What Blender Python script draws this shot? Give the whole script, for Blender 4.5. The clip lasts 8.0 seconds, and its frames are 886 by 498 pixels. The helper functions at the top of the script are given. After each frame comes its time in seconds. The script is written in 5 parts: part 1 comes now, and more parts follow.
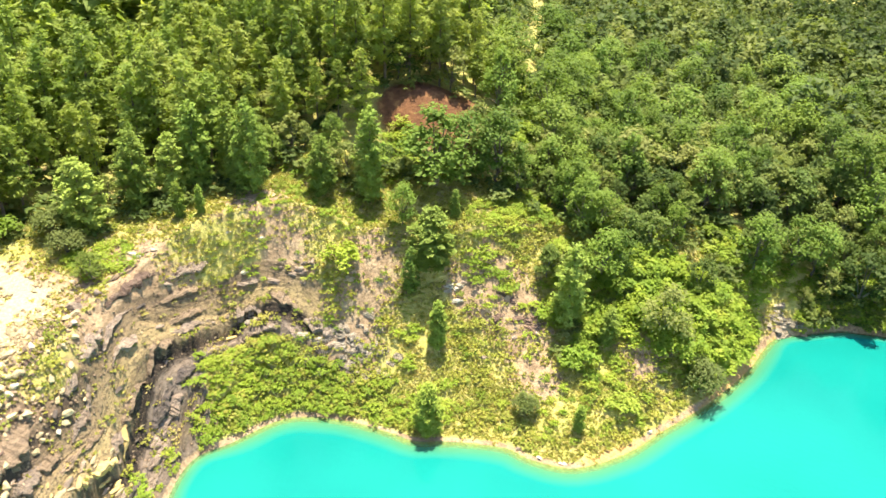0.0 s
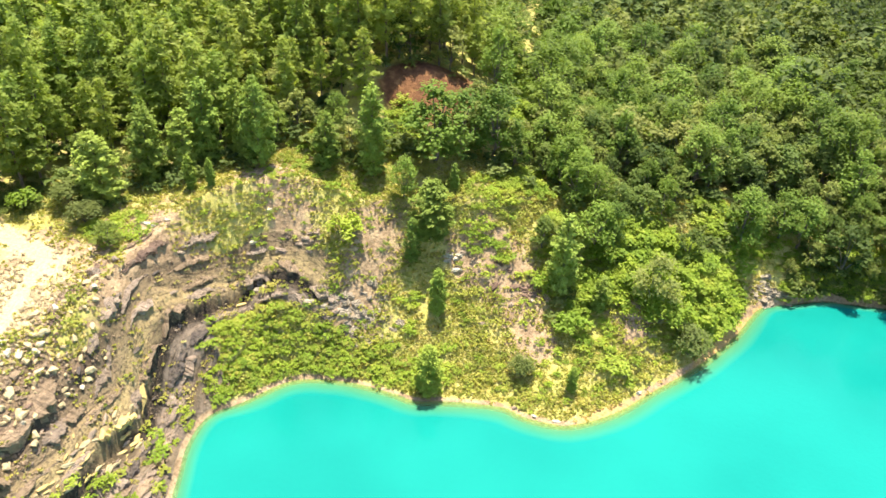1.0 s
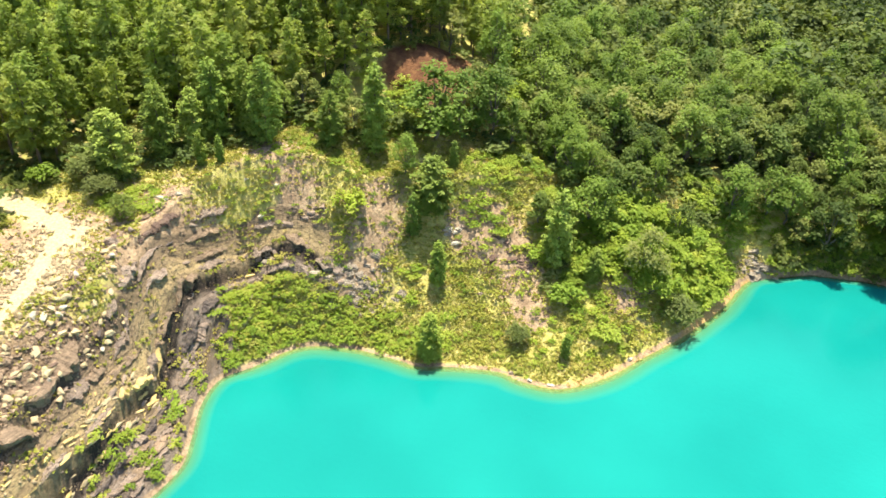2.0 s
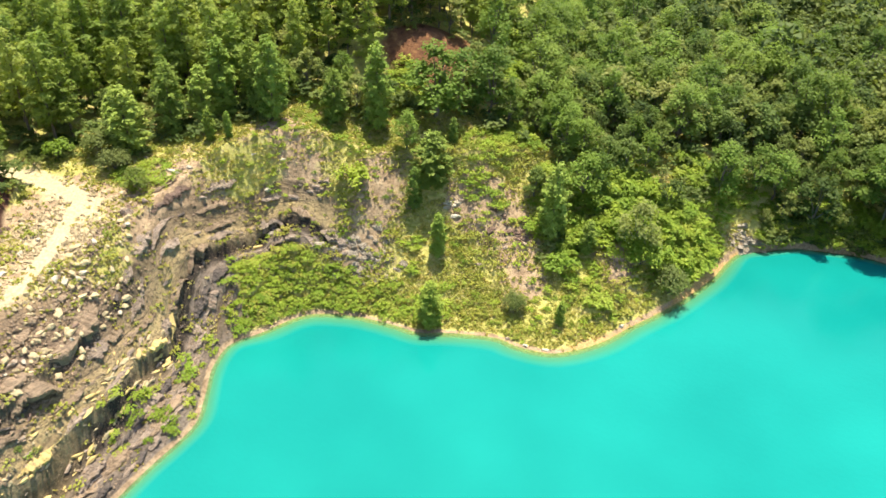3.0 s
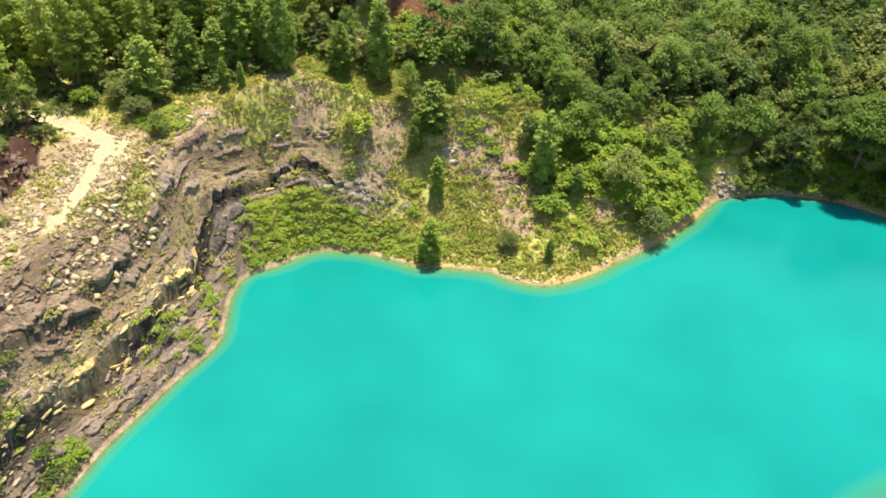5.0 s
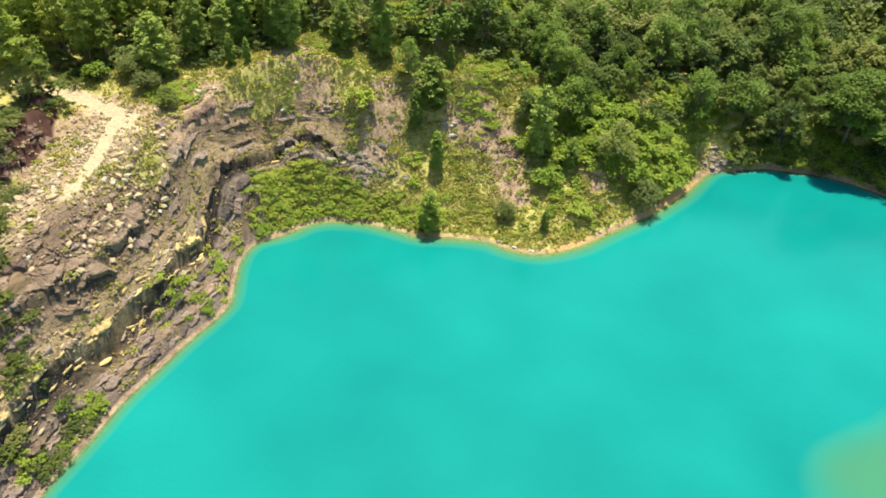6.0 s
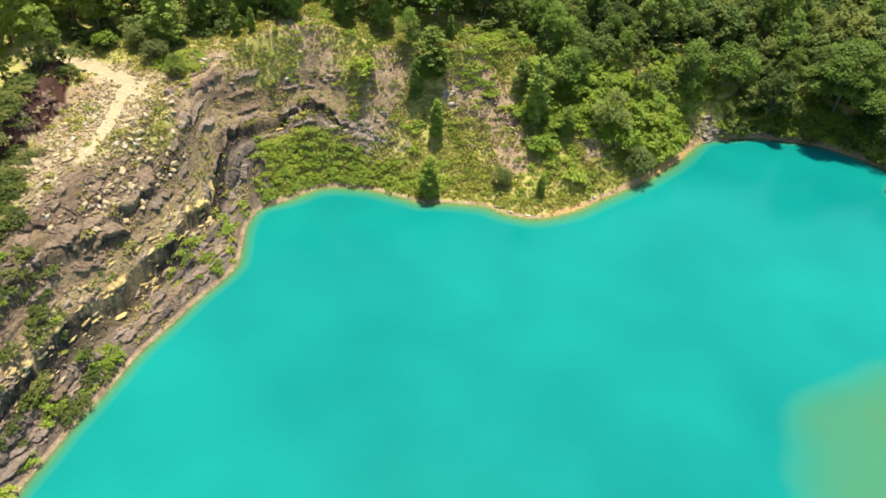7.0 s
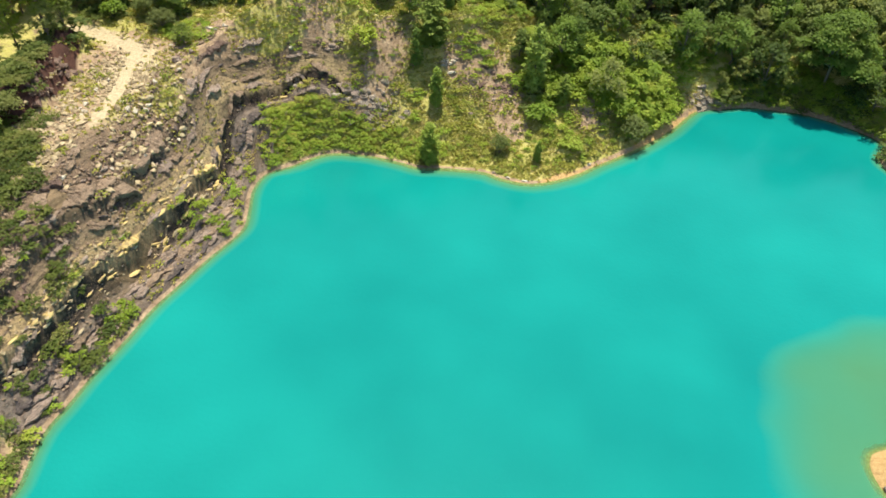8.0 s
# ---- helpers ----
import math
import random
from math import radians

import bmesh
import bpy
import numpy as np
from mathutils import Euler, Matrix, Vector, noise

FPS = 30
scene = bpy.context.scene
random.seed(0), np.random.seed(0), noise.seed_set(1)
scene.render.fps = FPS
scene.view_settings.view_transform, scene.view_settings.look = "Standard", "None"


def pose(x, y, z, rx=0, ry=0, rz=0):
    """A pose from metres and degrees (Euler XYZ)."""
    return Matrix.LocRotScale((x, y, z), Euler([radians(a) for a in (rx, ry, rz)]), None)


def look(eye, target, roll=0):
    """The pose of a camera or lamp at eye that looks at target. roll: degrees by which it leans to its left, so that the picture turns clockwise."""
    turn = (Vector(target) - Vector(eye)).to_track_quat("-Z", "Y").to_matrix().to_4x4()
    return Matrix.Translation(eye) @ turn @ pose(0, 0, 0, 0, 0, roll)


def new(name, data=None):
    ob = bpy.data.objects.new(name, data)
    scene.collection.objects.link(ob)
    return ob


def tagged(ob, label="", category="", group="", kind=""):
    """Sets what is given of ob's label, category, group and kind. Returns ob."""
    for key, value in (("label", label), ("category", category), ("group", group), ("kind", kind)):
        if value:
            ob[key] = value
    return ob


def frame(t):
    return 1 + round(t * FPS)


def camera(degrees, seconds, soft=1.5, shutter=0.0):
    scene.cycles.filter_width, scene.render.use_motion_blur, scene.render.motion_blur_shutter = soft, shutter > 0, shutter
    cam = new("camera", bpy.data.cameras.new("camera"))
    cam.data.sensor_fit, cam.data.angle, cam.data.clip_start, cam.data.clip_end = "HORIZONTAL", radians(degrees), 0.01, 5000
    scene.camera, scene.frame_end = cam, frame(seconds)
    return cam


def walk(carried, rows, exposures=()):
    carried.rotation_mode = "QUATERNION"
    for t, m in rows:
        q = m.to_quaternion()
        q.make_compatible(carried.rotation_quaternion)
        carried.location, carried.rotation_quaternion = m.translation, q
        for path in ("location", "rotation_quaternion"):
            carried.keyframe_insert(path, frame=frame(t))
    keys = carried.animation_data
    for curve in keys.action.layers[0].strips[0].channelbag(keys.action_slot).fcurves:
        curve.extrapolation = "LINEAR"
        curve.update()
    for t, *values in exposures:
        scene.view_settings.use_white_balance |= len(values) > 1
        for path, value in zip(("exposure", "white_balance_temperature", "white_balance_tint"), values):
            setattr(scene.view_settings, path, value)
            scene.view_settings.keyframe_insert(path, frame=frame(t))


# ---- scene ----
# ---- camera ----
cam = camera(64.36, 8.0, soft=1.65)
# seconds, eye x y z, yaw, pitch, roll
ROWS = [
    (0, 0.218, 0.251, 60.812, 1.161, -29.892, 2.357),
    (0.5, 0.242, -2.102, 60.916, 1.076, -30.432, 2.391),
    (1, 0.278, -4.445, 61.038, 1.011, -30.937, 2.422),
    (1.5, 0.327, -6.777, 61.177, 0.961, -31.369, 2.449),
    (3, 0.544, -13.71, 61.698, 0.84, -32.875, 2.521),
    (3.5, 0.641, -15.999, 61.906, 0.784, -33.488, 2.545),
    (4, 0.75, -18.278, 62.131, 0.751, -34.109, 2.569),
    (4.5, 0.871, -20.546, 62.373, 0.717, -34.769, 2.595),
    (6, 1.306, -27.286, 63.204, 0.652, -36.65, 2.693),
    (6.5, 1.475, -29.511, 63.516, 0.622, -37.489, 2.735),
    (7, 1.656, -31.726, 63.844, 0.608, -38.428, 2.783),
    (7.5, 1.849, -33.93, 64.19, 0.597, -39.354, 2.837),
    (8, 2.055, -36.123, 64.553, 0.583, -40.223, 2.899),
]


def carried_pose(x, y, z, yaw, pitch, roll):
    a, b = radians(yaw), radians(pitch)
    ahead = Vector((-math.sin(a) * math.cos(b), math.cos(a) * math.cos(b), math.sin(b)))
    return look((x, y, z), Vector((x, y, z)) + ahead, roll)


EXPOSURES = [(0.0, 1.42, 7000, 10), (1.5, 1.22, 6900, 10), (4.5, 0.84, 6750, 10), (8.0, 0.52, 6650, 10)]
walk(cam, [(t, carried_pose(*row)) for t, *row in ROWS], EXPOSURES)

# ---- sky and sun ----
SUN_HEIGHT, SUN_WAY = 77.0, 7.0  # degrees above the horizon, degrees east of +y
world = bpy.data.worlds.new("sky")
scene.world = world
world.use_nodes = True
sky = world.node_tree.nodes.new("ShaderNodeTexSky")
sky.sky_type, sky.sun_disc = "NISHITA", False
sky.sun_elevation, sky.sun_rotation = radians(SUN_HEIGHT), radians(SUN_WAY)
sky.air_density, sky.dust_density = 1.0, 1.5
world.node_tree.links.new(sky.outputs["Color"], world.node_tree.nodes["Background"].inputs["Color"])
world.node_tree.nodes["Background"].inputs["Strength"].default_value = 0.12
sun = new("sun", bpy.data.lights.new("sun", "SUN"))
sun.data.energy, sun.data.angle, sun.data.color = 5.0, radians(0.6), (1.0, 0.92, 0.74)
way = Vector((math.sin(radians(SUN_WAY)) * math.cos(radians(SUN_HEIGHT)), math.cos(radians(SUN_WAY)) * math.cos(radians(SUN_HEIGHT)), math.sin(radians(SUN_HEIGHT))))
sun.matrix_world = look(way * 300, (0, 0, 0))

# ---- materials ----
def material(name):
    m = bpy.data.materials.new(name)
    m.use_nodes = True
    t = m.node_tree
    return m, t, t.nodes["Principled BSDF"], t.nodes["Material Output"]


def node(t, kind, **sockets):
    n = t.nodes.new("ShaderNode" + kind)
    for key, value in sockets.items():
        n.inputs[key.replace("_", " ")].default_value = value
    return n


def noise_tex(t, scale, detail=4.0, rough_=0.6, vector=None):
    n = node(t, "TexNoise", Scale=scale, Detail=detail, Roughness=rough_)
    if vector:
        t.links.new(vector, n.inputs["Vector"])
    return n.outputs["Fac"]


def ramp(t, fac, stops, mode="LINEAR"):
    n = t.nodes.new("ShaderNodeValToRGB")
    n.color_ramp.interpolation = mode
    e = n.color_ramp.elements
    while len(e) < len(stops):
        e.new(0.5)
    for el, (at, c) in zip(e, stops):
        el.position, el.color = at, (*c, 1) if not isinstance(c, float) else (c, c, c, 1)
    t.links.new(fac, n.inputs["Fac"])
    return n.outputs["Color"]


def mix(t, fac, a, b, how="MIX"):
    n = t.nodes.new("ShaderNodeMix")
    n.data_type, n.blend_type = "RGBA", how
    for socket, v in ((n.inputs[0], fac), (n.inputs[6], a), (n.inputs[7], b)):
        if isinstance(v, (int, float)):
            socket.default_value = v
        elif isinstance(v, tuple):
            socket.default_value = (*v, 1)
        else:
            t.links.new(v, socket)
    return n.outputs[2]


def maths(t, how, a, b=0.0, clamp=False):
    n = t.nodes.new("ShaderNodeMath")
    n.operation, n.use_clamp = how, clamp
    for socket, v in zip(n.inputs, (a, b)):
        if isinstance(v, (int, float)):
            socket.default_value = v
        else:
            t.links.new(v, socket)
    return n.outputs[0]


def bump(t, height, strength, distance, bsdf):
    n = node(t, "Bump", Strength=strength, Distance=distance)
    t.links.new(height, n.inputs["Height"])
    t.links.new(n.outputs["Normal"], bsdf.inputs["Normal"])


def attribute(t, name):
    n = t.nodes.new("ShaderNodeAttribute")
    n.attribute_name = name
    return n


def place(t):
    return t.nodes.new("ShaderNodeNewGeometry").outputs["Position"]


def foliage(name, dark, light, dry, through_part=0.40, spread=0.7):
    """Leaves: each plant and each sprig has its own green; light shines through. spread 0: for growth joined in one mesh, with a tone for each plant."""
    m, t, b, out = material(name)
    own = t.nodes.new("ShaderNodeObjectInfo").outputs["Random"] if spread else attribute(t, "tone").outputs["Fac"]
    sprig = t.nodes.new("ShaderNodeNewGeometry").outputs["Random Per Island"]
    patch = noise_tex(t, 0.07, 3, 0.6, place(t))
    clump = noise_tex(t, 0.30, 3, 0.6, place(t))
    tone = maths(t, "ADD", maths(t, "MULTIPLY", own, spread or 0.7), maths(t, "MULTIPLY", sprig, 0.16))
    tone = maths(t, "ADD", tone, maths(t, "MULTIPLY", maths(t, "SUBTRACT", patch, 0.5), 0.5))
    tone = maths(t, "ADD", tone, maths(t, "MULTIPLY", maths(t, "SUBTRACT", clump, 0.5), 0.5))
    col = ramp(t, tone, [(0.0, dark), (0.55, light), (1.0, dry)])
    # some plants are bluer or greyer than their neighbours
    kin = maths(t, "FRACT", maths(t, "MULTIPLY", own, 13.7))
    tint = ramp(t, kin, [(0.15, (1.06, 1.0, 1.0)), (0.5, (0.93, 0.97, 1.10)), (0.85, (1.10, 1.02, 1.15))])
    col = mix(t, 1.0, col, tint, "MULTIPLY")
    t.links.new(col, b.inputs["Base Color"])
    b.inputs["Roughness"].default_value = 0.6
    b.inputs["Specular IOR Level"].default_value = 0.18
    tr = t.nodes.new("ShaderNodeBsdfTranslucent")
    t.links.new(mix(t, 1.0, col, (1.2, 1.2, 0.7), "MULTIPLY"), tr.inputs["Color"])
    ms = t.nodes.new("ShaderNodeMixShader")
    ms.inputs[0].default_value = through_part
    t.links.new(b.outputs[0], ms.inputs[1])
    t.links.new(tr.outputs[0], ms.inputs[2])
    t.links.new(ms.outputs[0], out.inputs["Surface"])
    return m


PINE_GREENS = (0.170, 0.247, 0.047), (0.276, 0.370, 0.069), (0.365, 0.430, 0.110)
LEAF_GREENS = (0.045, 0.085, 0.020), (0.135, 0.198, 0.040), (0.250, 0.290, 0.078)
FAR_GREENS = (0.050, 0.088, 0.022), (0.145, 0.200, 0.046), (0.245, 0.285, 0.085)
SHRUB_GREENS = (0.150, 0.240, 0.028), (0.285, 0.395, 0.048), (0.400, 0.440, 0.090)
PINE = foliage("pine_needles", *PINE_GREENS, 0.5)
FAR_PINE = foliage("far_pine_needles", *PINE_GREENS, 0.5, spread=0)
CONIFER = foliage("young_conifer_needles", (0.146, 0.222, 0.035), (0.234, 0.333, 0.051), (0.298, 0.392, 0.070), 0.2)
LEAF = foliage("broad_leaves", *LEAF_GREENS, spread=1.0)
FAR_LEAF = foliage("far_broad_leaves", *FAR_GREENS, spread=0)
FEATHER = foliage("feathery_leaves", (0.095, 0.165, 0.028), (0.185, 0.285, 0.045), (0.255, 0.335, 0.070))
SHRUB = foliage("shrub_leaves", *SHRUB_GREENS)
BRAMBLE = foliage("bramble_leaves", (0.060, 0.095, 0.020), (0.130, 0.175, 0.034), (0.230, 0.240, 0.070), spread=0)
SCRUB = foliage("scrub_leaves", *SHRUB_GREENS, spread=0)
OLIVE = foliage("olive_bush_leaves", (0.100, 0.140, 0.036), (0.165, 0.210, 0.058), (0.230, 0.255, 0.092))
GRASS = foliage("dry_grass", (0.225, 0.275, 0.045), (0.410, 0.395, 0.105), (0.550, 0.460, 0.215), 0.35, spread=0)
WEED = foliage("weed_leaves", (0.195, 0.245, 0.037), (0.340, 0.380, 0.068), (0.470, 0.430, 0.130), spread=0)


def bark(name, a, b_):
    m, t, b, out = material(name)
    n = noise_tex(t, 5, 5, 0.7, place(t))
    t.links.new(ramp(t, n, [(0.3, a), (0.7, b_)]), b.inputs["Base Color"])
    b.inputs["Roughness"].default_value = 0.9
    bump(t, n, 0.5, 0.05, b)
    return m


BARK = bark("pine_bark", (0.06, 0.045, 0.035), (0.20, 0.16, 0.12))
GREY_BARK = bark("grey_bark", (0.085, 0.07, 0.055), (0.20, 0.175, 0.15))


def stone(name, low, high, spot, scale=1.2, bedded=0.0):
    """Rock; bedded: how strongly thin beds show in its faces."""
    m, t, b, out = material(name)
    p = place(t)
    own = t.nodes.new("ShaderNodeObjectInfo").outputs["Random"]
    isl = t.nodes.new("ShaderNodeNewGeometry").outputs["Random Per Island"]
    n = noise_tex(t, scale, 6, 0.65, p)
    tone = maths(t, "ADD", maths(t, "MULTIPLY", n, 0.7), maths(t, "MULTIPLY", maths(t, "ADD", own, isl), 0.2))
    col = ramp(t, tone, [(0.25, low), (0.72, high)])
    stain = ramp(t, noise_tex(t, scale * 0.6, 5, 0.7, p), [(0.52, 0.0), (0.68, 0.75)])
    col = mix(t, stain, col, spot)
    height = noise_tex(t, scale * 5, 6, 0.7, p)
    if bedded:
        squeeze = node(t, "Mapping", Scale=(0.5, 0.5, 7.0))
        t.links.new(p, squeeze.inputs["Vector"])
        spread = t.nodes.new("ShaderNodeVectorMath")  # slabs along the seam also carry its strike
        t.links.new(squeeze.outputs["Vector"], spread.inputs[0])
        t.links.new(attribute(t, "strike").outputs["Vector"], spread.inputs[1])
        beds = noise_tex(t, 1.0, 6, 0.72, spread.outputs["Vector"])
        col = mix(t, ramp(t, beds, [(0.38, bedded), (0.5, 0.0)]), col, tuple(0.45 * v for v in low))
        height = maths(t, "ADD", height, maths(t, "MULTIPLY", beds, 2.2))
    t.links.new(col, b.inputs["Base Color"])
    b.inputs["Roughness"].default_value = 0.88
    bump(t, height, 0.9, 0.22 if bedded else 0.12, b)
    return m


PALE_STONE = stone("pale_sandstone", (0.22, 0.168, 0.10), (0.54, 0.440, 0.27), (0.25, 0.19, 0.11))
GREY_STONE = stone("grey_mudstone", (0.125, 0.098, 0.080), (0.460, 0.358, 0.288), (0.31, 0.222, 0.150), bedded=0.55)
OCHRE_STONE = stone("ochre_sandstone", (0.24, 0.170, 0.070), (0.64, 0.490, 0.200), (0.17, 0.125, 0.085))
BROWN_STONE = stone("brown_siltstone", (0.13, 0.095, 0.06), (0.42, 0.305, 0.210), (0.18, 0.128, 0.092), bedded=0.5)
RED_STONE = stone("red_brown_mudstone", (0.06, 0.038, 0.03), (0.27, 0.178, 0.138), (0.26, 0.195, 0.150), bedded=0.55)
COAL_STONE = stone("dark_shale", (0.045, 0.038, 0.038), (0.16, 0.130, 0.118), (0.24, 0.19, 0.14), bedded=0.7)
WHITE_STONE = stone("white_limestone", (0.30, 0.265, 0.20), (0.56, 0.51, 0.41), (0.22, 0.18, 0.13))
ASH_STONE = stone("ash_grey_siltstone", (0.18, 0.150, 0.118), (0.52, 0.455, 0.365), (0.20, 0.165, 0.13), bedded=0.7)


def ground_material():
    """Soil, grass, rock beds, trail, red earth and beach, laid out by the ground's own zones with ragged edges."""
    m, t, b, out = material("ground")
    p = place(t)
    big, mid, fine = noise_tex(t, 0.11, 5, 0.6, p), noise_tex(t, 0.55, 6, 0.65, p), noise_tex(t, 2.6, 6, 0.7, p)
    zone, zone2 = attribute(t, "zone"), attribute(t, "zone2")
    sep, sep2 = t.nodes.new("ShaderNodeSeparateColor"), t.nodes.new("ShaderNodeSeparateColor")
    t.links.new(zone.outputs["Color"], sep.inputs[0])
    t.links.new(zone2.outputs["Color"], sep2.inputs[0])
    trail, green, rock = sep.outputs[0], sep.outputs[1], sep.outputs[2]
    red, beach, bed = sep2.outputs[0], sep2.outputs[1], sep2.outputs[2]
    soil = ramp(t, mid, [(0.28, (0.200, 0.138, 0.090)), (0.5, (0.37, 0.270, 0.175)), (0.72, (0.51, 0.395, 0.265))])
    soil = mix(t, ramp(t, fine, [(0.47, 0.0), (0.64, 0.7)]), soil, (0.15, 0.105, 0.066))
    grass = ramp(t, maths(t, "ADD", maths(t, "MULTIPLY", mid, 0.6), maths(t, "MULTIPLY", fine, 0.4)), [(0.3, (0.225, 0.245, 0.054)), (0.5, (0.385, 0.365, 0.108)), (0.70, (0.51, 0.430, 0.205))])

    def ragged(zone_value, noise_value, lo=0.42, hi=0.58, weight=0.6):
        v = maths(t, "ADD", zone_value, maths(t, "MULTIPLY", maths(t, "SUBTRACT", noise_value, 0.5), weight))
        return ramp(t, v, [(lo, 0.0), (hi, 1.0)])

    col = mix(t, ragged(green, mid, 0.34, 0.62, 1.5), soil, grass)
    # beds of rock, coloured by how far they lie from the seam
    wander = maths(t, "ADD", bed, maths(t, "MULTIPLY", maths(t, "SUBTRACT", mid, 0.5), 0.05))
    # blacks at 0.46-0.50 and 0.69: coal, with the grooves' deep shade painted in
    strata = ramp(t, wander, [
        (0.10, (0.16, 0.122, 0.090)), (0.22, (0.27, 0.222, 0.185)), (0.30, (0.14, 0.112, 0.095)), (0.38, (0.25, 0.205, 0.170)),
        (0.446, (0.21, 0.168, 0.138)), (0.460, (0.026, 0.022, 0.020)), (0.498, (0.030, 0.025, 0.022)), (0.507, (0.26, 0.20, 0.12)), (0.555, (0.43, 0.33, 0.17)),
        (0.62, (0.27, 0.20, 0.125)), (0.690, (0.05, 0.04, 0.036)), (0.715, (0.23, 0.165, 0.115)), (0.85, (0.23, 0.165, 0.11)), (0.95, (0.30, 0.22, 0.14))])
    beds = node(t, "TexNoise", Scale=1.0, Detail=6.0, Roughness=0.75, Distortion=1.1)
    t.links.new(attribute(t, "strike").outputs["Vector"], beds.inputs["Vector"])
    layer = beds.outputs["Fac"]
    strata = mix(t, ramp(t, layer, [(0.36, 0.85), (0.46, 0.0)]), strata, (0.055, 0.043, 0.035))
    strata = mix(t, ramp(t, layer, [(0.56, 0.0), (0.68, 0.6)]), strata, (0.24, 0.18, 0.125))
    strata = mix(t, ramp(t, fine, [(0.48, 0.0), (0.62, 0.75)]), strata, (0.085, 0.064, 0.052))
    strata = mix(t, ramp(t, noise_tex(t, 4.5, 5, 0.7, p), [(0.58, 0.0), (0.67, 0.65)]), strata, (0.42, 0.32, 0.21))
    strata = mix(t, ramp(t, big, [(0.5, 0.0), (0.66, 0.5)]), strata, (0.25, 0.185, 0.10))
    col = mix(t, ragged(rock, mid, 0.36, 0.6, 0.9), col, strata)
    redsoil = ramp(t, mid, [(0.3, (0.04, 0.022, 0.018)), (0.55, (0.085, 0.042, 0.032)), (0.80, (0.20, 0.10, 0.055))])
    cut = ramp(t, mid, [(0.3, (0.085, 0.040, 0.024)), (0.55, (0.18, 0.088, 0.045)), (0.80, (0.42, 0.24, 0.10))])
    at = t.nodes.new("ShaderNodeSeparateXYZ")
    t.links.new(p, at.inputs[0])
    redsoil = mix(t, maths(t, "GREATER_THAN", at.outputs[0], -30.0), redsoil, cut)
    col = mix(t, ragged(red, mid, 0.4, 0.6, 0.6), col, redsoil)
    sand = ramp(t, fine, [(0.3, (0.31, 0.185, 0.075)), (0.6, (0.50, 0.345, 0.155))])
    col = mix(t, ragged(beach, mid, 0.40, 0.62, 0.5), col, sand)
    chalk = ramp(t, fine, [(0.3, (0.35, 0.28, 0.17)), (0.62, (0.52, 0.44, 0.29))])
    col = mix(t, ragged(trail, maths(t, "ADD", maths(t, "MULTIPLY", mid, 0.5), maths(t, "MULTIPLY", fine, 0.5)), 0.44, 0.74, 2.4), col, chalk)
    t.links.new(col, b.inputs["Base Color"])
    b.inputs["Roughness"].default_value = 0.93
    b.inputs["Specular IOR Level"].default_value = 0.2
    h = maths(t, "ADD", maths(t, "MULTIPLY", mid, 0.7), maths(t, "MULTIPLY", fine, 0.45))
    h = maths(t, "ADD", h, maths(t, "MULTIPLY", maths(t, "MULTIPLY", layer, rock), 1.2))
    bump(t, h, 0.9, 0.5, b)
    return m


def water_material():
    """Milky turquoise pit water: what lies under it is lost within a metre or two."""
    m, t, b, out = material("turquoise_water")
    p = place(t)
    depth = attribute(t, "depth").outputs["Fac"]
    cloud = noise_tex(t, 0.018, 3, 0.55, p)
    cloud2 = noise_tex(t, 0.07, 3, 0.5, p)
    deep = ramp(t, maths(t, "ADD", maths(t, "MULTIPLY", cloud, 0.75), maths(t, "MULTIPLY", cloud2, 0.25)), [(0.36, (0.001, 0.178, 0.168)), (0.64, (0.003, 0.240, 0.218))])
    shallow = ramp(t, depth, [(0.0, 0.0), (0.05, 0.42), (0.16, 1.0)])
    col = mix(t, shallow, (0.085, 0.262, 0.092), deep)
    t.links.new(col, b.inputs["Base Color"])
    b.inputs["Roughness"].default_value = 0.06
    b.inputs["IOR"].default_value = 1.33
    b.inputs["Specular IOR Level"].default_value = 0.3
    ripple = maths(t, "ADD", noise_tex(t, 1.6, 4, 0.6, p), maths(t, "MULTIPLY", noise_tex(t, 0.25, 2, 0.5, p), 1.5))
    bump(t, ripple, 0.18, 0.15, b)
    clear = t.nodes.new("ShaderNodeBsdfTransparent")
    clear.inputs["Color"].default_value = (0.72, 0.95, 0.80, 1)
    ms = t.nodes.new("ShaderNodeMixShader")
    t.links.new(ramp(t, depth, [(0.0, 0.05), (0.018, 0.22), (0.05, 0.75), (0.12, 1.0)]), ms.inputs[0])
    t.links.new(clear.outputs[0], ms.inputs[1])
    t.links.new(b.outputs[0], ms.inputs[2])
    t.links.new(ms.outputs[0], out.inputs["Surface"])
    return m


GROUND, WATER = ground_material(), water_material()

# ---- the lie of the land ----
# Shoreline of the pit lake, from the near left bank round to the right bank (x, y).
SHORE = [
    (-39.1, 0), (-39.6, 6), (-38.6, 10.5), (-37.6, 15.1), (-36, 20.4), (-34.9, 25), (-32.9, 30), (-30.8, 35.2), (-27.9, 41.5), (-28, 46),
    (-28.7, 51.5), (-27.8, 56), (-24.5, 58.6), (-19.2, 63), (-12.6, 63.3), (-6.4, 61.6), (-3.6, 60.5), (1, 60.7), (7, 60.2), (10, 58.6),
    (15, 57.7), (21, 60.2), (26.4, 64.4), (33.5, 69.9), (40.5, 76.6), (46.9, 84.4), (52, 86.2), (58, 87.6), (63.4, 87), (69, 85.8),
    (75, 82), (79.4, 76.2), (76, 69.8), (79, 61),
]
